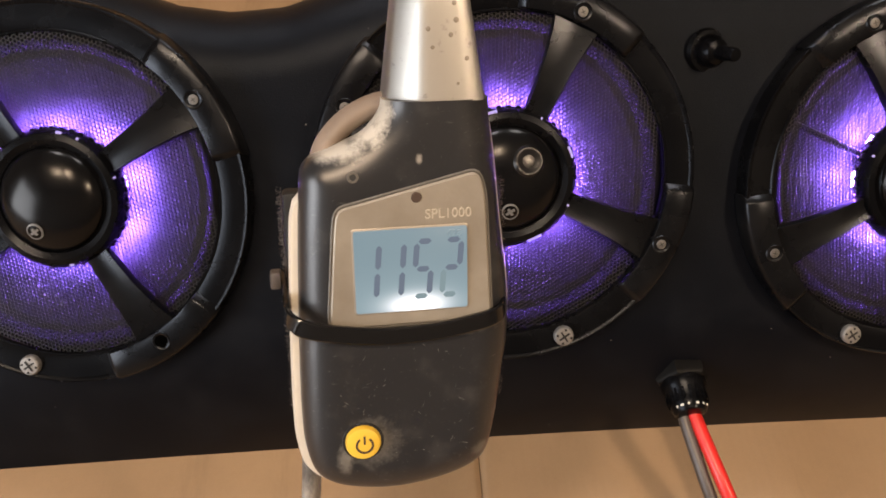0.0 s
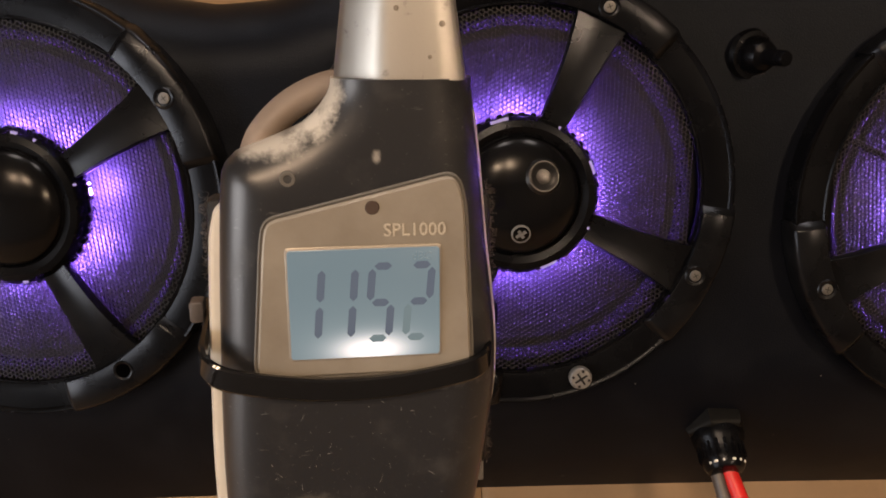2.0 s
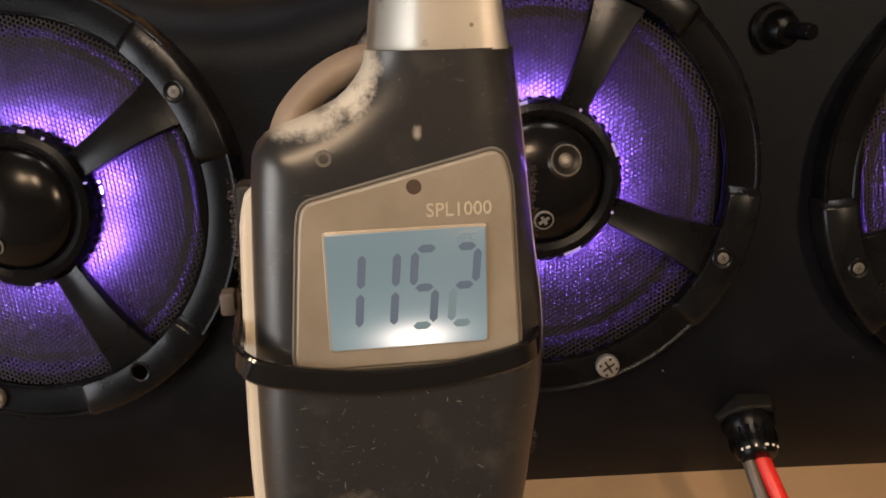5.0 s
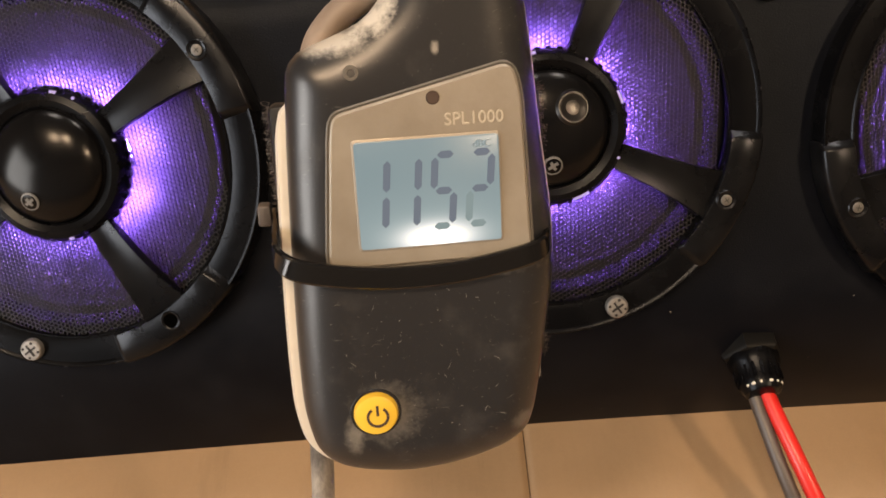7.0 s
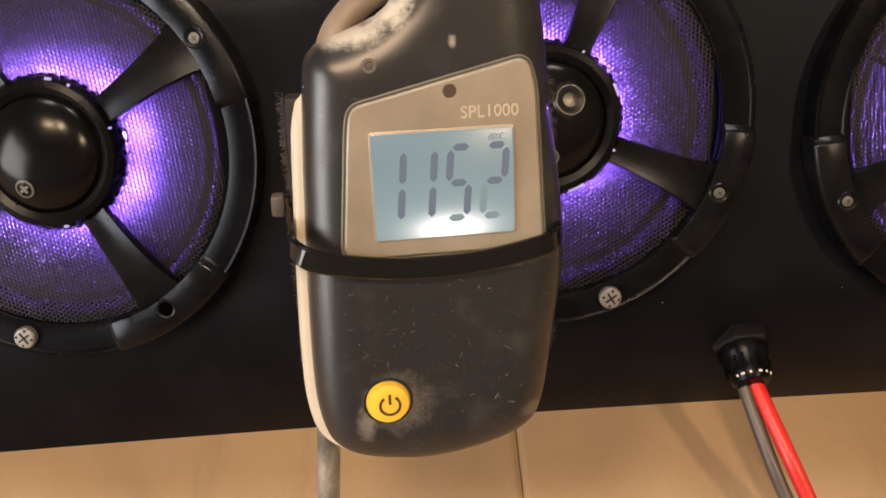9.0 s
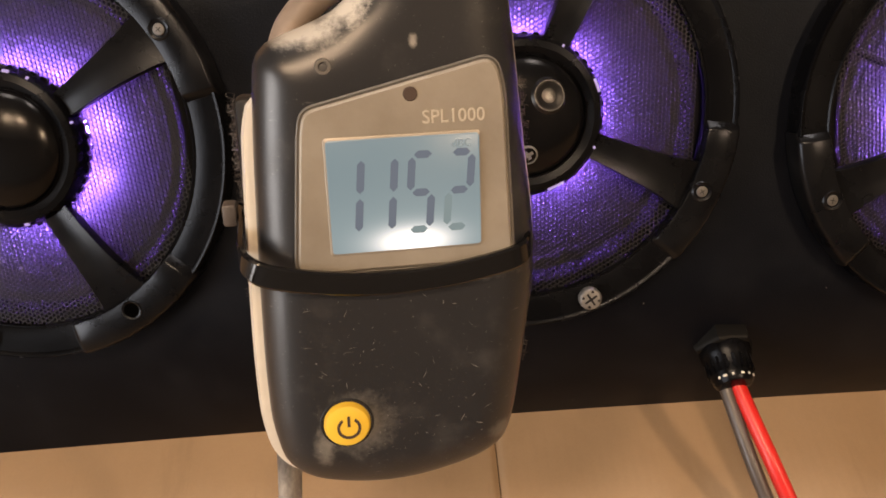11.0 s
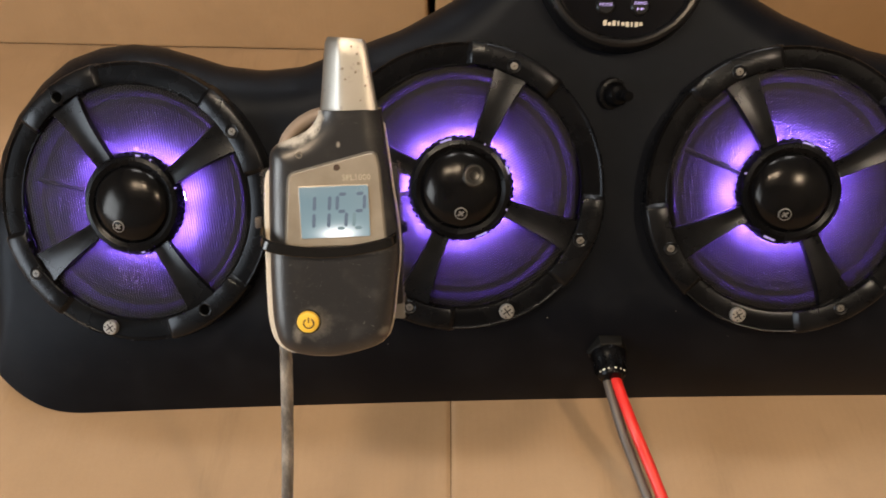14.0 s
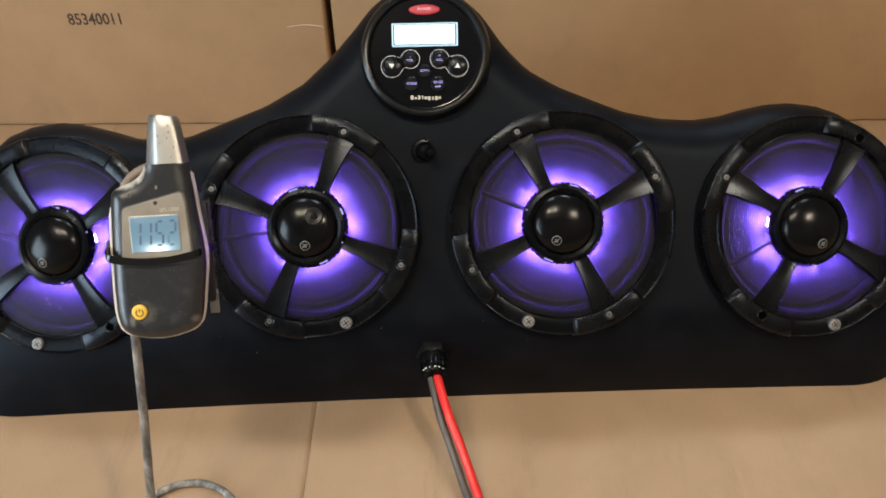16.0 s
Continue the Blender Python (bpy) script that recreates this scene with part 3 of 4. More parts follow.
def speaker(seat, yaw, turn, screw_angle, lead_angle, emblem_angle, dented, empty, slots, beads):
    base = Matrix.Translation(seat) @ pose(0, 0, 0, 0, yaw, 0)
    # outer ring, seated on the shell
    ring = part("speaker", lathe([
        (0.0950, -0.030), (0.0972, -0.013), (0.0970, -0.0030), (0.0968, -0.0006), (0.0961, 0.0003), (0.0952, 0.0001), (0.0942, -0.0007), (0.0900, -0.0008), (0.0850, -0.0012), (0.0830, -0.0018), (0.0824, -0.0012), (0.0816, -0.0012), (0.0812, -0.0022), (0.0811, -0.008), (0.0811, -0.030)], 96),
        SATIN_BLACK, bar, "round coaxial speaker with black trim ring and lit cone", m=base)
    part("basket", lathe([(0.0885, -0.012), (0.0860, -0.035), (0.060, -0.066), (0.0, -0.068)], 48), RUBBER_BLACK, ring)
    part("surround", lathe([(0.0813, -0.0064), (0.0804, -0.0052), (0.0786, -0.0046), (0.0768, -0.0050), (0.0753, -0.0066), (0.0742, -0.0090), (0.0732, -0.0114)], 72), SURROUND, ring, "dark rubber cone surround")
    part("cone", lathe([(0.0738, -0.0106), (0.0722, -0.0112), (0.0704, -0.0112), (0.0692, -0.0111), (0.0680, -0.0116), (0.0648, -0.0124), (0.0640, -0.0124), (0.0630, -0.0129), (0.0560, -0.0148), (0.048, -0.0173), (0.040, -0.0204), (0.030, -0.0250), (0.012, -0.027), (0.0, -0.027)], 72), CONE, ring, "grey speaker cone lit by coloured light")
    mesh = new("grille", GRILLE_MESH)
    mesh.parent = ring
    mesh.matrix_local = pose(0, 0, 0, 0, 0, turn * 0.13 - 8)
    tagged(mesh, "fine perforated black steel sheet")
    # four arms with raised clips
    for k in range(4):
        a = turn + 90 * k
        arm = bmesh.new()
        rows = []
        for i in range(13):
            t = i / 12
            r = 0.031 + (0.0880 - 0.031) * t
            half = 0.0058 + 0.0030 * t + 0.0048 * t ** 3
            lift = 0.0015 - 0.0016 * t + 0.0022 * math.sin(math.pi * t)
            rows.append([arm.verts.new((r, w * half, lift + h)) for w, h in ((-1.0, -0.006), (-1.0, -0.0010), (-0.95, -0.0002), (-0.86, -0.0003), (-0.4, -0.0011), (0.4, -0.0011), (0.86, -0.0003), (0.95, -0.0002), (1.0, -0.0010), (1.0, -0.006))])
        for p, q in zip(rows, rows[1:]):
            for j in range(9):
                arm.faces.new((p[j], p[j + 1], q[j + 1], q[j]))
        for p in (rows[0], rows[-1]):
            arm.faces.new(p)
        part("arm", arm, GLOSS_BLACK, ring, m=pose(0, 0, 0, 0, 0, a))
        clip = bmesh.new()
        rows = []
        for b, down in ((-21.0, 0.0040), (-20.4, 0.0030), (-19.0, 0.0004), (-18.3, 0.0), (-12, 0.0), (-6, 0.0), (0, 0.0), (6, 0.0), (12, 0.0), (18.3, 0.0), (19.0, 0.0004), (20.4, 0.0030), (21.0, 0.0040)):
            c, d = math.cos(radians(b)), math.sin(radians(b))
            rows.append([clip.verts.new((r * c, r * d, max(h - down, -0.010))) for r, h in ((0.0822, -0.004), (0.0825, 0.0014), (0.0829, 0.0021), (0.0836, 0.0024), (0.0900, 0.0027), (0.0960, 0.0024), (0.0972, 0.0016), (0.0981, -0.0005), (0.0984, -0.010), (0.0822, -0.010))])
        for p, q in zip(rows, rows[1:]):
            for j in range(10):
                clip.faces.new((p[j], p[(j + 1) % 10], q[(j + 1) % 10], q[j]))
        clip.faces.new(rows[0])
        clip.faces.new(rows[-1])
        part("clip", clip, GLOSS_BLACK, ring, m=pose(0, 0, 0, 0, 0, a))
        at = pose(0.0880 * math.cos(radians(a)), 0.0880 * math.sin(radians(a)), 0.0025, 0, 0, a)
        if k in empty:
            part("screw_hole", screw_hole(), HOLE_SHADE, ring, "empty screw hole, its shade drawn as a black disc", m=at)
        else:
            part("clip_screw", screw_head(0.0027), DARK_STEEL, ring, "small steel screw", m=at)
            part("clip_screw_slot", cross_slot(0.0022), RUBBER_BLACK, ring, m=at @ pose(0, 0, 0.0007, 0, 0, a * 0.7))
        part("screw_recess", lathe([(0.0032, 0.0002), (0.0042, 0.0006), (0.0048, 0.0), (0.0048, -0.002), (0.0032, -0.002)], 20, close=True), GLOSS_BLACK, ring, m=pose(0.0880 * math.cos(radians(a)), 0.0880 * math.sin(radians(a)), 0.0025))
    # hub with dome
    part("hub", lathe([(0.0262, 0.0030), (0.0262, 0.0045), (0.0270, 0.0034), (0.0300, 0.0048), (0.0328, 0.0040), (0.0345, 0.0015), (0.0352, -0.0030), (0.0346, -0.0070), (0.0332, -0.0092), (0.0318, -0.0112), (0.0268, -0.0116), (0.0258, -0.0120), (0.0250, -0.027)], 72), SATIN_BLACK, ring)
    part("dome", lathe([(0.0265 * math.sin(radians(b)), 0.0015 + 0.0115 * math.cos(radians(b))) for b in range(0, 95, 6)], 56), DOME_BLACK, ring, "glossy black tweeter dome")
    part("led_board", lathe([(0.0262, -0.0118), (0.0262, -0.0240), (0.0200, -0.0245)], 48), RUBBER_BLACK, ring)
    for k in range(8):
        b = turn + 22.5 + 45 * k
        part("led", box(0.0042, 0.0080, 0.0008, 0.0002), LED, ring, "small coloured light behind the hub", m=pose(0.0296 * math.cos(radians(b)), 0.0296 * math.sin(radians(b)), -0.0137, 0, 0, b))
    for k in range(44):
        b = 360 * k / 44
        tooth = new("hub_tooth", TOOTH_MESH)
        tooth.parent = ring
        tooth.matrix_local = pose(0.0352 * math.cos(radians(b)), 0.0352 * math.sin(radians(b)), -0.0042, 0, 0, b)
    for b, w in slots:
        q = radians(b)
        part("led_slot", box(0.0016, w, 0.0012, 0.0003), LED_SLOT, ring, m=pose(0.0336 * math.cos(q), 0.0336 * math.sin(q), 0.0029, 0, 0, b))
    if dented:
        part("dome_dent", lathe([(0.0, -0.0002), (0.0028, 0.0), (0.0048, 0.0003), (0.0060, 0.0009), (0.0068, 0.0008), (0.0080, -0.0006)], 40), DENT_BLACK, ring, "round dent pressed into the dome", m=pose(0.0085, 0.0095, 0.0114) @ pose(0, 0, 0, -10, 9, 0))
    q = radians(emblem_angle)
    at = pose(0.0155 * math.cos(q), 0.0155 * math.sin(q), 0.0110) @ pose(0, 0, 0, 0, 0, emblem_angle) @ pose(0, 0, 0, 0, 17, 0)
    part("emblem", lathe([(0.0, 0.0006), (0.0034, 0.0006), (0.0042, 0.0004), (0.0044, -0.001)], 24), DOME_BLACK, ring, "small round maker's emblem", m=at)
    part("emblem_rim", lathe([(0.0036, 0.0009), (0.0043, 0.0006), (0.0043, 0.0), (0.0036, 0.0)], 24, close=True), EMBLEM_PRINT, ring, m=at)
    part("emblem_mark", box(0.0050, 0.0013, 0.0006), EMBLEM_PRINT, ring, m=at @ pose(0, 0, 0.0008, 0, 0, 35 - emblem_angle))
    part("emblem_mark", box(0.0013, 0.0040, 0.0006), EMBLEM_PRINT, ring, m=at @ pose(0, 0, 0.0009, 0, 0, 35 - emblem_angle))
    # thin lead under the grille
    part("tinsel_lead", tube([(0.032, 0, -0.012), (0.05, 0, -0.0085), (0.081, 0, -0.008)], 0.0018, 8, 6), RUBBER_BLACK, ring, m=pose(0, 0, 0, 0, 0, lead_angle))
    # glossy beads added on the cone for its cluster of bright specks
    for b, r, w in beads:
        q = radians(b)
        part("glossy_bead", lathe([(0.0, w * 0.45), (w * 0.5, w * 0.38), (w * 0.85, w * 0.2), (w, -w * 0.2)], 12), BEAD, ring, "small glossy bead added for a bright speck", m=pose(r * math.cos(q), r * math.sin(q), -0.0250 + (r - 0.030) * 0.40, 0, 0, b) @ pose(0, 0, 0, 0, -18, 0))
    # big mounting screw on the flange
    b = radians(screw_angle)
    x, y = 0.0898 * math.cos(b), 0.0898 * math.sin(b)
    part("mounting_screw", screw_head(0.0053), STEEL, ring, "bright cross-head mounting screw", m=pose(x, y, 0.0012, 0, 0, 20))
    part("screw_slot", cross_slot(0.0053), RUBBER_BLACK, ring, m=pose(x, y, 0.0026, 0, 0, 35))
    for k in range(4):
        c = radians(80 + 90 * k)
        part("screw_dot", lathe([(0.0, 0.0004), (0.0006, 0.0003), (0.0007, 0.0)], 10), RUBBER_BLACK, ring, m=pose(x + 0.0037 * math.cos(c), y + 0.0037 * math.sin(c), 0.0025))
    return ring


for (seat, yaw), turn, sc, ld, em, gone, slots in zip(SPEAKER_SEATS, SPEAKER_TURN, SCREW_AT, LEAD_AT, EMBLEM_AT, EMPTY_HOLES, LIT_SLOTS):
    speaker(seat, yaw, turn, sc, ld, em, turn == 67.0, gone, slots, BEADS if turn == 124.5 else ())

# control head
HEAD = Matrix.Translation((-0.0030, 0.2925, -0.004))
panel = part("control_panel", lathe([(0.0, 0.0015), (0.0462, 0.0015), (0.0466, 0.0021), (0.0472, 0.0022), (0.0474, 0.0010), (0.0474, -0.010)], 96), PANEL_BLACK, bar, "round glossy black radio panel with lit keys", m=HEAD)
part("bezel", lathe([(0.0475, -0.010), (0.0475, 0.0022), (0.0482, 0.0042), (0.0494, 0.0058), (0.0512, 0.0064), (0.0533, 0.0054), (0.0548, 0.0028), (0.0556, -0.002), (0.0562, -0.008), (0.0575, -0.014)], 96), BEZEL, panel, "satin black raised bezel")


def panel_at(x, y, h=0.0016):
    return pose(x, y, h)


def flat_outline(pts, t, material, name, parent, m, label=""):
    return part(name, layered(pts, [(0.0, 0.0), (0.0, t * 0.6), (t * 0.4, t)]), material, parent, label, m=m)


def oval(rx, ry, n=28):
    return [Vector((rx * math.cos(2 * math.pi * i / n), ry * math.sin(2 * math.pi * i / n))) for i in range(n)]


def oblong(w, h, r):
    return rounded([(w / 2, h / 2), (-w / 2, h / 2), (-w / 2, -h / 2), (w / 2, -h / 2)], r)


flat_outline(oblong(0.0565, 0.0198, 0.0012), 0.0006, RADIO_FRAME, "screen_frame", panel, panel_at(0, 0.0155), "pale blue lit screen border")
flat_outline(oblong(0.0535, 0.0172, 0.0004), 0.0004, PANEL_BLACK, "screen_gap", panel, panel_at(0, 0.0155, 0.0022))
flat_outline(oblong(0.0518, 0.0162, 0.0004), 0.0006, RADIO_SCREEN, "screen", panel, panel_at(0, 0.0155, 0.0024), "overexposed white lit screen")
power = flat_outline(oval(0.0132, 0.0042), 0.0022, RED_KEY, "power_key", panel, panel_at(0, 0.0365), "oval red lit power key")
lettering("power_legend", "POWER", 0.0034, PINK_TEXT, panel, panel_at(0.0, 0.0365, 0.0041))
PANEL_KEYS = [(-0.0287, -0.0110, 0.0080), (0.0275, -0.0115, 0.0080), (-0.0128, -0.0050, 0.0066), (0.0122, -0.0052, 0.0066), (-0.0005, -0.0153, 0.0060), (-0.0118, -0.0262, 0.0064), (0.0108, -0.0265, 0.0064)]
for x, y, r in PANEL_KEYS:
    part("key", lathe([(0.0, 0.0022), (r * 0.8, 0.0022), (r * 0.95, 0.0014), (r, 0.0)], 32), GLOSS_BLACK, panel, m=panel_at(x, y, 0.0014))
for sx, (xa, ya), (xb, yb) in ((-1, PANEL_KEYS[0][:2], PANEL_KEYS[2][:2]), (1, PANEL_KEYS[1][:2], PANEL_KEYS[3][:2])):
    ra, rb = 0.0092, 0.0080
    va, vb = Vector((xa, ya)), Vector((xb, yb))
    d = (vb - va).normalized()
    base = math.atan2(d.y, d.x)
    pts = [va + ra * Vector((math.cos(base + radians(k)), math.sin(base + radians(k)))) for k in range(42, 319, 12)]
    pts += [va + d * 0.0098 + Vector((d.y, -d.x)) * 0.0047]
    pts += [vb + rb * Vector((math.cos(base + radians(k)), math.sin(base + radians(k)))) for k in range(180 + 44, 540 - 43, 12)]
    pts += [va + d * 0.0098 - Vector((d.y, -d.x)) * 0.0047]
    part("key_outline", tube([(p.x, p.y, 0) for p in pts], 0.0002, 6, 3, closed=True), WHITE_PRINT, panel, "thin white line round two keys", m=panel_at(0, 0, 0.0018))
    tri = [(-0.0024, -0.0018), (0.0024, -0.0018), (0.0, 0.0022)]
    if sx < 0:
        tri = [(-x, -y) for x, y in tri]
    flat_outline([Vector(p) for p in tri], 0.0004, WHITE_PRINT, "arrow_mark", panel, panel_at(xa, ya, 0.0037))
    lettering("key_legend", "VOL", 0.0030, LAVENDER, panel, panel_at(xb, yb - 0.0012, 0.0038))
    lettering("key_legend", "-" if sx < 0 else "+", 0.0040, LAVENDER, panel, panel_at(xb, yb + 0.0022, 0.0038))
lettering("key_legend", "SCAN", 0.0030, LAVENDER, panel, panel_at(*PANEL_KEYS[4][:2], 0.0038))
lettering("key_legend", "MODE", 0.0031, LAVENDER, panel, panel_at(*PANEL_KEYS[5][:2], 0.0038))
lettering("key_legend", "BAND", 0.0030, LAVENDER, panel, panel_at(PANEL_KEYS[6][0], PANEL_KEYS[6][1] + 0.0013, 0.0038))
for dx in (-0.0013, 0.0013):
    flat_outline([Vector(p) for p in ((dx - 0.0011, -0.0033), (dx + 0.0011, -0.0023), (dx - 0.0011, -0.0013))], 0.0003, LAVENDER, "key_mark", panel, panel_at(*PANEL_KEYS[6][:2], 0.0038))
for k, (w, h) in enumerate(((0.0026, 0.0036), (0.0020, 0.0024), (0.0024, 0.0034), (0.0014, 0.0032), (0.0024, 0.0024), (0.0024, 0.0034), (0.0013, 0.0032), (0.0024, 0.0034), (0.0022, 0.0024))):
    flat_outline(oblong(w, h, 0.0005), 0.0003, FADED, "maker_mark", panel, panel_at(-0.0118 + 0.00295 * k, -0.0382 + (h - 0.0024) * (0.5 if k < 5 else -0.3), 0.0016), "plain pale block of the maker's mark")

# aux socket under the head, with its cap
knob = part("socket_knob", lathe([(0.0, 0.024), (0.0030, 0.0238), (0.0036, 0.0225), (0.0036, 0.0110), (0.0062, 0.0100), (0.0080, 0.0070), (0.0085, 0.0035), (0.0085, 0.0)], 28), SATIN_BLACK, bar, "small black capped socket", m=pose(-0.0060, 0.2095, -0.014, 6, 16, 0))
part("socket_nut", lathe([(0.0085, 0.0025), (0.0105, 0.0022), (0.0115, 0.0)], 28), GLOSS_BLACK, knob)

# cable gland low on the shell, pointing forwards and down
GLAND = Matrix.Translation((-0.002, 0.0300, -0.0255)) @ pose(0, 0, 0, 44, 3, 0)
gland = part("cable_gland", lathe([(0.0, 0.0245), (0.0062, 0.0250), (0.0086, 0.0245), (0.0098, 0.0225), (0.0106, 0.0180), (0.0112, 0.0120), (0.0124, 0.0100), (0.0128, 0.0060), (0.0128, -0.004)], 32), SATIN_BLACK, bar, "black screw-down cable gland", m=GLAND)
part("gland_nut", lathe([(0.0126, 0.0060), (0.0136, 0.0058), (0.0149, 0.0046), (0.0154, 0.0030), (0.0156, -0.0050), (0.0126, -0.0050)], 6, close=True), GLAND_DUST, gland, "dusty hexagonal lock nut")
for k in range(18):
    b = 20 * k
    part("gland_rib", box(0.0010, 0.0016, 0.0080, 0.0003, segments=1), SATIN_BLACK, gland, m=pose(0.0110 * math.cos(radians(b)), 0.0110 * math.sin(radians(b)), 0.0150, 0, 0, b))
# cream dashes near the rim, painted in place of white glints
for b, w in ((38, 0.0016), (62, 0.0012), (84, 0.0018), (112, 0.0010), (134, 0.0020), (152, 0.0012)):
    part("gland_mark", box(0.0007, w, 0.0012, 0.0002, segments=1), CREAM, gland, "pale dash painted as a small glint", m=pose(0.0100 * math.cos(radians(b)), 0.0100 * math.sin(radians(b)), 0.0218, 0, 0, b))

# ---- power cable ----
cable = thing("power_cable", pose(0, 0, 0), "red and black twin power cable trailing over the cardboard", "cable")
tip = BAR @ GLAND @ Vector((0, 0, 0.021))
part("red_wire", tube([tip + Vector((0.002, 0.012, 0.001)), tip + Vector((0.0030, -0.002, -0.003)), (0.0110, -0.018, 0.043), (0.0205, -0.040, 0.0300), (0.0308, -0.068, 0.0165), (0.0405, -0.100, 0.0078), (0.0475, -0.145, 0.0042), (0.0530, -0.20, 0.0039), (0.0625, -0.32, 0.0039), (0.078, -0.52, 0.0039), (0.11, -0.80, 0.0039)], 0.0039, 14, 10), RED_WIRE, cable, "glossy red insulated wire")
part("black_wire", tube([tip + Vector((-0.003, 0.012, 0.0)), tip + Vector((-0.0025, -0.002, -0.005)), (0.0040, -0.017, 0.0375), (0.0122, -0.038, 0.0250), (0.0220, -0.066, 0.0125), (0.0312, -0.098, 0.0057), (0.0385, -0.143, 0.0036), (0.0435, -0.20, 0.0034), (0.052, -0.32, 0.0034), (0.064, -0.52, 0.0034), (0.09, -0.80, 0.0034)], 0.0034, 14, 10), BLACK_WIRE, cable, "dusty black insulated wire")

# ---- sound level meter ----
meter = thing("sound_meter", METER, "worn dark handheld sound level meter with silver tip on wire stand", "sound meter")
EDGE = [(0.0215, 0.0500), (0.0120, 0.0560), (0.0020, 0.0560), (-0.0045, 0.0500), (-0.0052, 0.0425), (-0.0062, 0.0392), (-0.0106, 0.0342), (-0.0177, 0.0311), (-0.0230, 0.0292), (-0.0260, 0.0268), (-0.0272, 0.0230),
        (-0.0284, 0.0080), (-0.0294, -0.0105), (-0.0302, -0.0300), (-0.0304, -0.0430), (-0.0300, -0.0521), (-0.0280, -0.0600), (-0.0230, -0.0646), (-0.0150, -0.0670), (-0.0041, -0.0679), (0.0082, -0.0661), (0.0184, -0.0620), (0.0228, -0.0548),
        (0.0261, -0.0338), (0.0277, -0.0217), (0.0275, -0.0080), (0.0255, 0.0094), (0.0239, 0.0259), (0.0222, 0.0400)]
outline = [Vector((p.x, p.y)) for p in spline([(x, y, 0) for x, y in EDGE], 6, closed=True)]
wide = inset_outline([Vector((p.x - (0.0014 * min(1.0, max(0.0, (0.019 - p.y) / 0.007)) if p.x < -0.020 else 0.0), p.y)) for p in outline], -0.0010)
slim = inset_outline(outline, 0.0005)
snug = inset_outline(outline, -0.0007)
rear = [a if a.y < 0.017 and a.x < 0.020 else (c if a.x > 0.010 and a.y < 0.036 else b) for a, b, c in zip(wide, slim, snug)]


def shell(pts, levels):
    """A shell half, cut off level where the silver tip joins."""
    bm = layered(pts, levels)
    cut = bmesh.ops.bisect_plane(bm, geom=bm.verts[:] + bm.edges[:] + bm.faces[:], plane_co=(0, 0.0428, 0), plane_no=(0, 1, 0), clear_outer=True)
    bmesh.ops.holes_fill(bm, edges=[e for e in bm.edges if e.is_boundary])
    return bm


def domed_front():
    """The front half: a pillowed face over the outline, straight sides behind."""
    ring = np.array([(p.x, p.y) for p in outline])
    a, b = ring, np.roll(ring, -1, 0)
    ab = b - a
    low, high, top = ring[:, 1].min() + 2e-5, 0.0428, 0.0428
    nr, nc = 84, 44
    bm = bmesh.new()
    grid = []
    for i in range(nr + 1):
        t = i / nr
        y = low + (high - low) * (0.35 * t + 0.65 * (1 - math.cos(math.pi / 2 * t)))
        hit = [a[k, 0] + ab[k, 0] * (y - a[k, 1]) / ab[k, 1] for k in range(len(a)) if (a[k, 1] - y) * (b[k, 1] - y) <= 0 and abs(ab[k, 1]) > 1e-9]
        xl, xr = min(hit), max(hit)
        row = []
        for j in range(nc + 1):
            w = j / nc
            w = 0.4 * w + 0.6 * (0.5 - 0.5 * math.cos(math.pi * w))
            p = np.array((xl + (xr - xl) * w, y))
            u = np.clip(((p - a) * ab).sum(1) / (ab * ab).sum(1), 0, 1)
            d = float(np.sqrt(((a + ab * u[:, None] - p) ** 2).sum(1)).min())
            if j in (0, nc) or i == 0:
                d = 0.0
            k = max(0.0, 1 - d / 0.0105)
            row.append(bm.verts.new((p[0], p[1], -0.0085 * (1 - (1 - k ** 2.05) ** (1 / 2.05)))))
        grid.append(row)
    for i in range(nr):
        for j in range(nc):
            bm.faces.new((grid[i][j], grid[i][j + 1], grid[i + 1][j + 1], grid[i + 1][j]))
    loop = grid[0] + [grid[i][nc] for i in range(1, nr + 1)] + grid[nr][nc - 1::-1] + [grid[i][0] for i in range(nr - 1, 0, -1)]
    back = [bm.verts.new((v.co.x, v.co.y, -0.0125)) for v in loop]
    n = len(loop)
    for k in range(n):
        bm.faces.new((loop[k], loop[(k + 1) % n], back[(k + 1) % n], back[k]))
    return bm


part("front_shell", domed_front(), METER_DARK, meter, "dusty dark grey front shell")
part("back_shell", shell(rear, [(0.006, -0.0200), (0.0025, -0.0195), (0.0006, -0.0175), (0.0, -0.0140), (0.0, -0.0105), (0.0006, -0.0090), (0.0018, -0.0086)]), BEIGE, meter, "yellowed beige back shell")
# lanyard loop behind the shoulder
part("lanyard_loop", tube([(-0.0215, 0.0255, -0.016), (-0.0190, 0.0312, -0.0165), (-0.0130, 0.0370, -0.017), (-0.0050, 0.0405, -0.017), (0.0020, 0.0400, -0.017), (0.004, 0.036, -0.017)], 0.0035, 20, 10, flat=(0.0032, 0.0058)), STAINED, meter, "stained brown moulded loop")
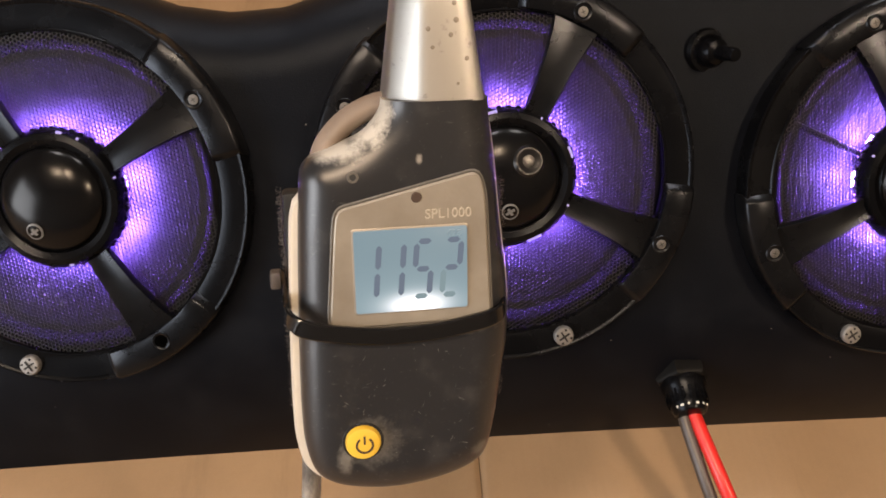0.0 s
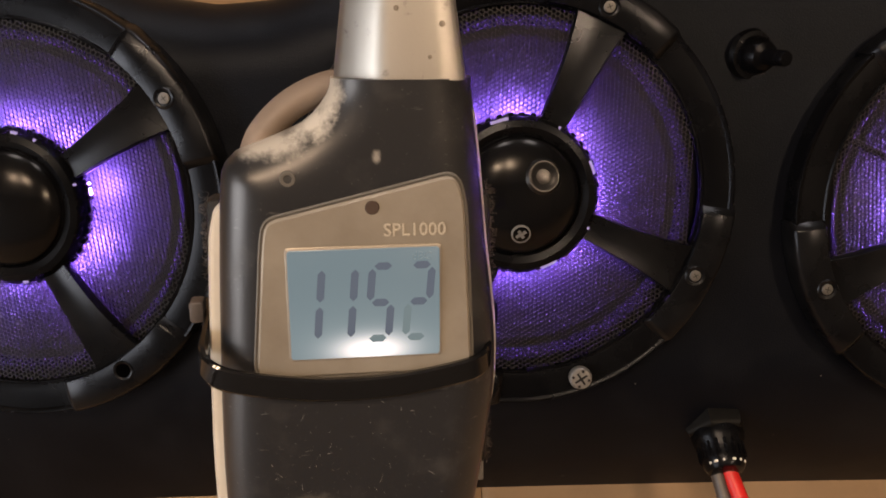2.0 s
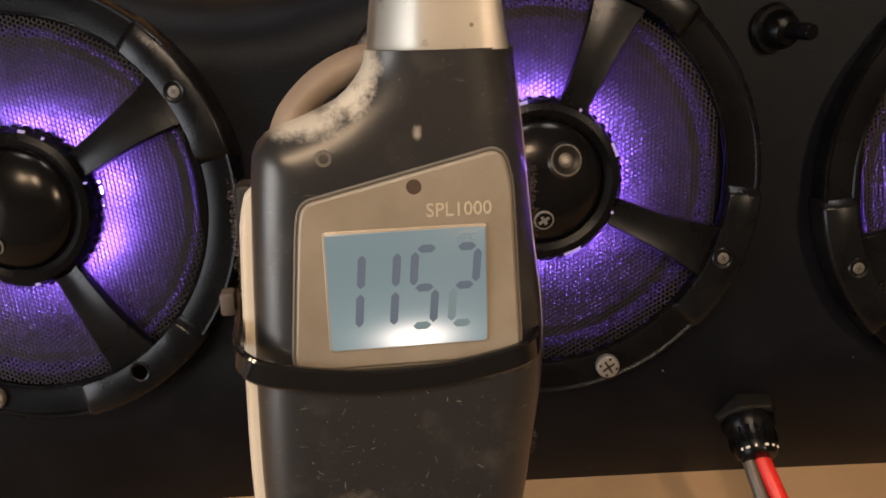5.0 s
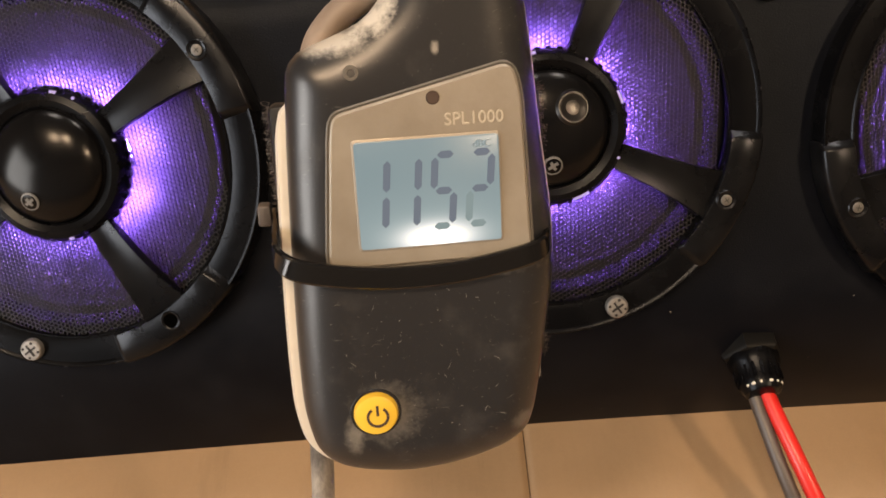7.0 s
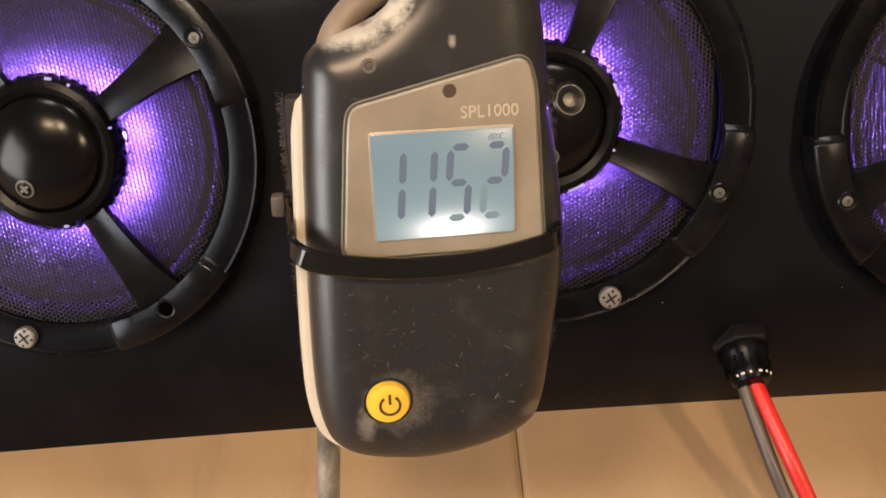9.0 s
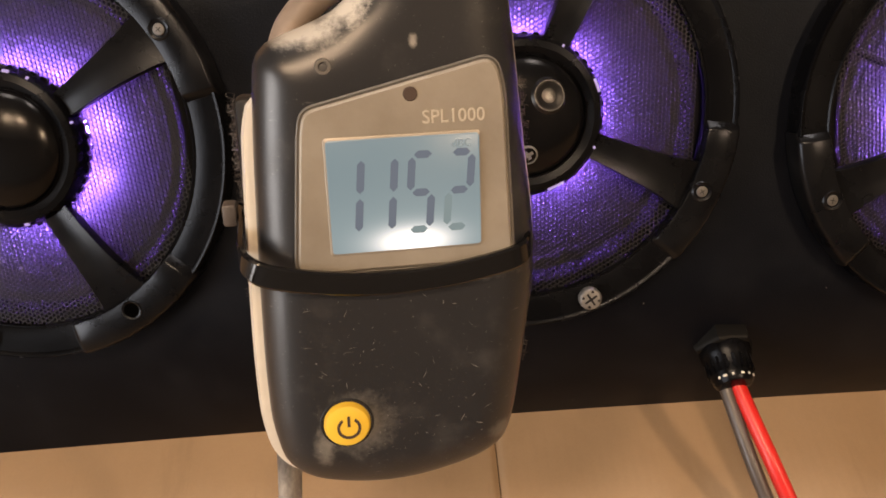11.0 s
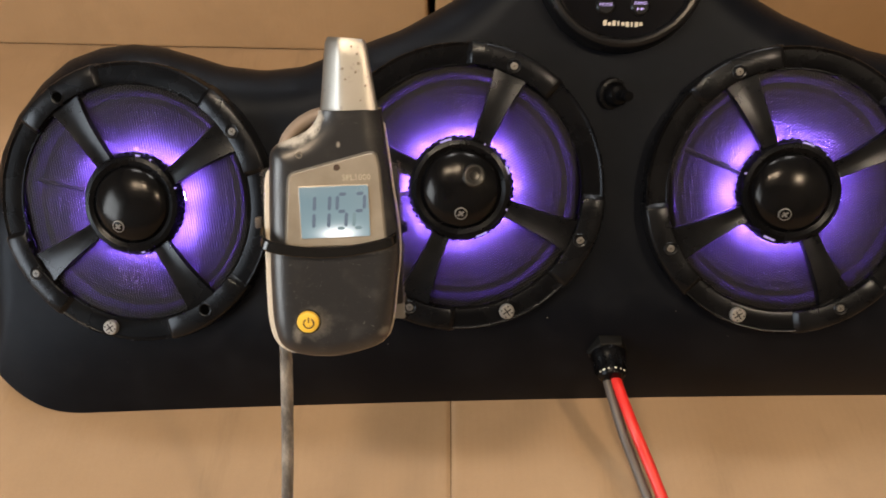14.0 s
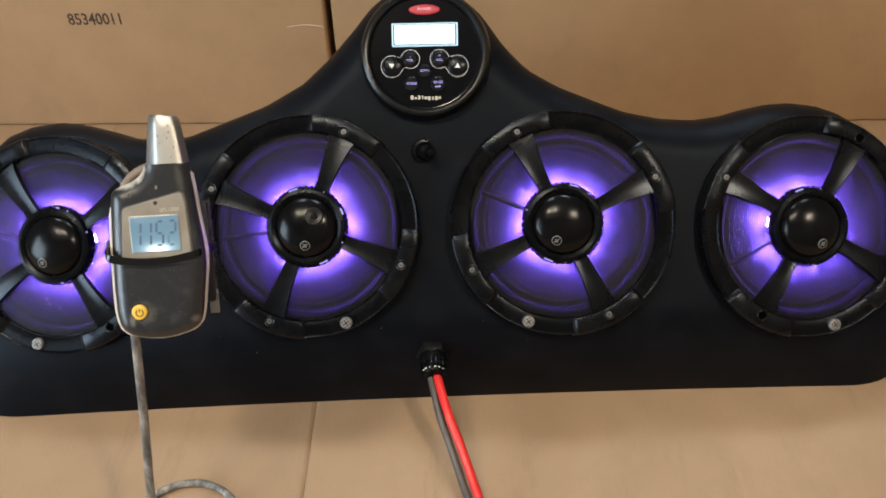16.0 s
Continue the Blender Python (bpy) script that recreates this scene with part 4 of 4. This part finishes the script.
# silver microphone tip
TIP_SECTION = ((0.0, -0.0110), (0.015, -0.0085), (0.05, -0.0068), (0.27, -0.0016), (0.34, -0.0005), (0.42, 0.0), (0.60, 0.0002), (0.78, 0.0002), (0.92, 0.0), (0.97, -0.0008), (1.0, -0.0030), (1.0, -0.0180), (0.94, -0.0205), (0.06, -0.0205), (0.0, -0.0180))
tip_bm = bmesh.new()
rings = []
for k in (0.0, 0.25, 0.5, 0.75, 0.93, 0.98, 1.0):
    xl, xr = -0.0046 + 0.0040 * k, 0.0206 - 0.0040 * k
    close = (1.0 - k) / 0.07 if k > 0.93 else 1.0
    slim = 1 - 0.14 * (1 - close) ** 2
    cx = (xl + xr) / 2
    rings.append([tip_bm.verts.new((cx + (xl + (xr - xl) * s - cx) * slim, 0.0425 + 0.031 * k - 0.0016 * s * k, -0.0012 - 0.0020 * k + z * (1 - 0.18 * k) * slim - 0.0008 * (1 - close))) for s, z in TIP_SECTION])
for p, q in zip(rings, rings[1:]):
    for i in range(len(p)):
        tip_bm.faces.new((p[i], p[(i + 1) % len(p)], q[(i + 1) % len(p)], q[i]))
tip_bm.faces.new(rings[0])
tip_bm.faces.new(rings[-1])
probe = part("probe", tip_bm, SILVER, meter, "worn silver microphone tip")
for x, y, r in ((0.0132, 0.0620, 0.0007), (0.0118, 0.0585, 0.0006), (0.0157, 0.0528, 0.0006), (0.0062, 0.0600, 0.0006), (0.0072, 0.0556, 0.0005), (0.0128, 0.0660, 0.0006), (0.0105, 0.0690, 0.0005), (0.0134, 0.0468, 0.0004)):
    part("pit", lathe([(0.0, 0.00012), (r * 0.7, 0.00012), (r, 0.0)], 14), PIT, probe, "small dark pit in the metal", m=pose(x, y, -0.0012 - 0.0020 * (y - 0.0425) / 0.031 + 0.0002))
# label plate with its display
PLATE_EDGE = rounded([(0.0212, -0.0150), (0.0196, 0.0190), (0.0180, 0.0250), (-0.0182, 0.0165), (-0.0190, 0.0120), (-0.0214, -0.0150)][::1], 0.0028)
part("plate_groove", layered(PLATE_EDGE, [(-0.0009, -0.0045), (-0.0009, 0.0003), (-0.0006, 0.0006), (-0.0003, 0.0003)]), GREY_TUBE, meter)
plate = part("plate", layered(PLATE_EDGE, [(-0.0001, -0.0010), (-0.0001, 0.0007), (0.0003, 0.0011)]), PLATE, meter, "worn tan metallic label plate")
part("sensor_dot", lathe([(0.0, 0.0003), (0.0012, 0.0003), (0.0014, 0.0)], 20), INK, meter, m=pose(0.0019, 0.0190, 0.0011))
lettering("model_legend", "SPL1000", 0.0036, FADED, meter, pose(0.0100, 0.0144, 0.00125), "pale printed model number", squeeze=0.98, bold=0.005)
part("display_frame", layered(oblong(0.0302, 0.0232, 0.0010), [(0.0, 0.0), (0.0, 0.0013), (0.0004, 0.0015)]), PLATE, meter, m=pose(0.0001, 0.0, 0.0))
display = part("display", layered(oblong(0.0293, 0.0222, 0.0008), [(0.0, 0.0), (0.0, 0.0017), (0.0002, 0.0018)]), SCREEN, meter, "backlit pale blue liquid-crystal display", m=pose(0.0001, 0.0, 0.0))
SEGS = {"a": (0, 1, 0), "b": (0.5, 0.5, 1), "c": (0.5, -0.5, 1), "d": (0, -1, 0), "e": (-0.5, -0.5, 1), "f": (-0.5, 0.5, 1), "g": (0, 0, 0)}
DIGITS = {"1": "bc", "5": "afgcd", "2": "abged"}


def digit(ch, x, faint=""):
    for key in DIGITS[ch]:
        sx, sy, upright = SEGS[key]
        w, h = 0.0041, 0.0074
        bm = bmesh.new()
        ln, th = (h * 0.87, 0.00150) if upright else (w * 0.84, 0.00150)
        pts = [(-th / 2, -ln / 2 + th / 2), (0, -ln / 2), (th / 2, -ln / 2 + th / 2), (th / 2, ln / 2 - th / 2), (0, ln / 2), (-th / 2, ln / 2 - th / 2)]
        if not upright:
            pts = [(b, a) for a, b in pts][::-1]
        yy = sy * h
        bm.faces.new([bm.verts.new((sx * w + a + 0.09 * (yy + b), yy + b, 0)) for a, b in pts])
        part("segment", bm, SEGMENT_FAINT if key in faint else SEGMENT, display, m=pose(x, 0.0002, 0.00192))


for ch, x, faint in (("1", -0.0108, ""), ("1", -0.0044, ""), ("5", 0.0030, "d"), ("2", 0.0105, "ed")):
    digit(ch, x, faint)
lettering("unit_legend", "dBC", 0.0022, SEGMENT_FAINT, display, pose(0.0112, 0.0093, 0.0019))
# power button
part("button_seat", lathe([(0.0058, -0.0002), (0.0055, 0.0003), (0.0052, 0.0003), (0.0050, -0.0006)], 40), METER_DARK, meter, m=pose(-0.0143, -0.0489, 0.0))
button = part("power_button", lathe([(0.0, 0.0021), (0.0036, 0.0020), (0.0045, 0.0016), (0.0049, 0.0008), (0.0049, -0.001)], 44), YELLOW, meter, "round yellow power button", m=pose(-0.0143, -0.0489, 0.0))
part("power_symbol", lathe([(0.0019, 0.0), (0.0019, 0.0002), (0.0025, 0.0002), (0.0025, 0.0)], 30, 125, 415, close=True), INK, button, m=pose(0.0003, -0.0002, 0.0020))
part("power_symbol", box(0.0006, 0.0024, 0.0002), INK, button, m=pose(0.0003, 0.0013, 0.0021))
part("shell_screw", lathe([(0.0, 0.0), (0.0008, 0.0001), (0.0009, 0.0006), (0.0014, 0.0006), (0.0016, 0.0)], 20), GREY_TUBE, meter, m=pose(-0.0138, 0.0246, -0.0006))
# fine scuffs on the front of the shell
scuff = bmesh.new()
rnd = random.Random(11)
for k in range(110):
    x, y = rnd.uniform(-0.0215, 0.0170), rnd.uniform(-0.0570, -0.0215)
    if (x + 0.0143) ** 2 + (y + 0.0489) ** 2 < 0.0072 ** 2:
        continue
    a = rnd.choice((0.1, 1.4, 1.0, 2.2)) + rnd.uniform(-0.4, 0.4)
    length, wide = rnd.choice((0.0002, 0.0002, 0.0003, 0.0003, 0.0004, 0.0006, 0.0010, 0.0018)), rnd.uniform(0.00003, 0.00010)
    d, w = Vector((math.cos(a), math.sin(a))), Vector((-math.sin(a), math.cos(a)))
    bend = w * rnd.uniform(-0.06, 0.06) * length
    rows = [(-1, 0.2), (-0.4, 1.0), (0.5, 0.8), (1, 0.2)]
    pts = [Vector((x, y)) + d * t * length / 2 + bend * (t * t) for t, _ in rows]
    left = [scuff.verts.new((*(p + w * wide * h), 0.00012)) for p, (_, h) in zip(pts, rows)]
    right = [scuff.verts.new((*(p - w * wide * h), 0.00012)) for p, (_, h) in zip(pts, rows)]
    for i in range(3):
        scuff.faces.new((left[i], left[i + 1], right[i + 1], right[i]))
tagged(part("scratch_dust", scuff, SCUFF, meter, "fine pale scratches and dust"), kind="stuff")
# hook-and-loop pad behind
pad = part("backing_pad", box(0.061, 0.066, 0.008, 0.0015, (-0.0018, -0.016, -0.0240)), RUBBER_BLACK, meter, "fuzzy black hook-and-loop pad")
fuzz = bmesh.new()
rnd = random.Random(4)
for k in range(1500):
    side = rnd.choice((-1, 1))
    p = Vector((-0.0018 + side * 0.0305, -0.016 + rnd.uniform(-0.033, 0.033), -0.0240 + rnd.uniform(-0.004, 0.004)))
    d = Vector((side * rnd.uniform(0.2, 1.0), rnd.uniform(-1, 1), rnd.uniform(-1, 1))).normalized()
    length, turn_by = rnd.uniform(0.0008, 0.0022), rnd.uniform(1.5, 5.0) * rnd.choice((-1, 1))
    w = Vector((-d.y, d.x, 0)).normalized()
    rows = []
    for t in (0, 0.25, 0.5, 0.75, 1):
        q = p + d * length * 0.8 * t + w * 0.0005 * (1 - math.cos(turn_by * t)) + Vector((0, 0, 0.0004 * math.sin(turn_by * t)))
        rows.append([fuzz.verts.new(q + s * w * 0.00006) for s in (-1, 1)])
    for a, b in zip(rows, rows[1:]):
        fuzz.faces.new((a[0], a[1], b[1], b[0]))
tagged(part("pad_fuzz", fuzz, BLACK_WIRE, pad), kind="stuff")

part("tape_tab", box(0.006, 0.016, 0.0012, 0.0003, (0.0264, -0.050, -0.0285)), TAPE, meter, "loose grey tape end")

# cable tie round meter and pad
tie = thing("cable_tie", METER, "glossy black nylon cable tie strapped round the meter", "cable tie")
loop_pts = [(-0.0328, -0.0100, -0.012), (-0.0324, -0.0112, -0.003), (-0.0306, -0.0130, 0.0008), (-0.0260, -0.0148, 0.0022), (-0.0150, -0.0168, 0.0024), (-0.0050, -0.0176, 0.0024), (0.0060, -0.0172, 0.0024), (0.0160, -0.0158, 0.0022), (0.0225, -0.0145, 0.0012), (0.0255, -0.0135, -0.003), (0.0262, -0.0125, -0.012),
            (0.0297, -0.0130, -0.0230), (0.0285, -0.0130, -0.0288), (-0.0045, -0.0115, -0.0294), (-0.0325, -0.0095, -0.0288), (-0.0336, -0.0092, -0.0230)]
path = spline(loop_pts, 8, closed=True)
strap = bmesh.new()
rows = []
for i, p in enumerate(path):
    d = (path[(i + 1) % len(path)] - path[i - 1]).normalized()
    up = (Vector((0, 1, 0)) - d * d.y).normalized()
    out = d.cross(up).normalized()
    if out.dot(p - Vector((-0.004, -0.012, -0.016))) < 0:
        out = -out
    rows.append([strap.verts.new(p + up * a * 0.0024 + out * b * 0.0006) for a, b in ((-1, -1), (1, -1), (1, 0.4), (0.8, 1), (-0.8, 1), (-1, 0.4))])
for p, q in zip(rows, rows[1:] + rows[:1]):
    for j in range(6):
        strap.faces.new((p[j], p[(j + 1) % 6], q[(j + 1) % 6], q[j]))
part("strap", strap, TIE_BLACK, tie)
part("lock_head", box(0.0030, 0.0048, 0.0050, 0.0007, (-0.0352, -0.0068, -0.0190)), BLACK_WIRE, tie, "dusty grey square tie head")

# ---- bent-wire stand ----
stand = thing("wire_stand", pose(0, 0, 0), "grey coated bent-wire stand with a loop base on cardboard", "stand")
R_LOOP, R_WIRE = 0.046, 0.0031
top_end = METER @ Vector((-0.0285, -0.030, -0.0325))
low_end = METER @ Vector((-0.0285, -0.066, -0.0325))
cx, cy = -0.208, -0.103
pts = [top_end, low_end, (-0.2005, -0.108, 0.150), (-0.2060, -0.1255, 0.090), (-0.2085, -0.142, 0.030), (-0.212, -0.1500, 0.0085)]
for k in range(1, 12):
    a = radians(-95 - 30 * k)
    pts.append((cx + R_LOOP * math.cos(a), cy + R_LOOP * math.sin(a), R_WIRE))
part("wire", tube(pts, R_WIRE, 14, 8), WIRE_COAT, stand, "dull grey coated wire bent into a loop")
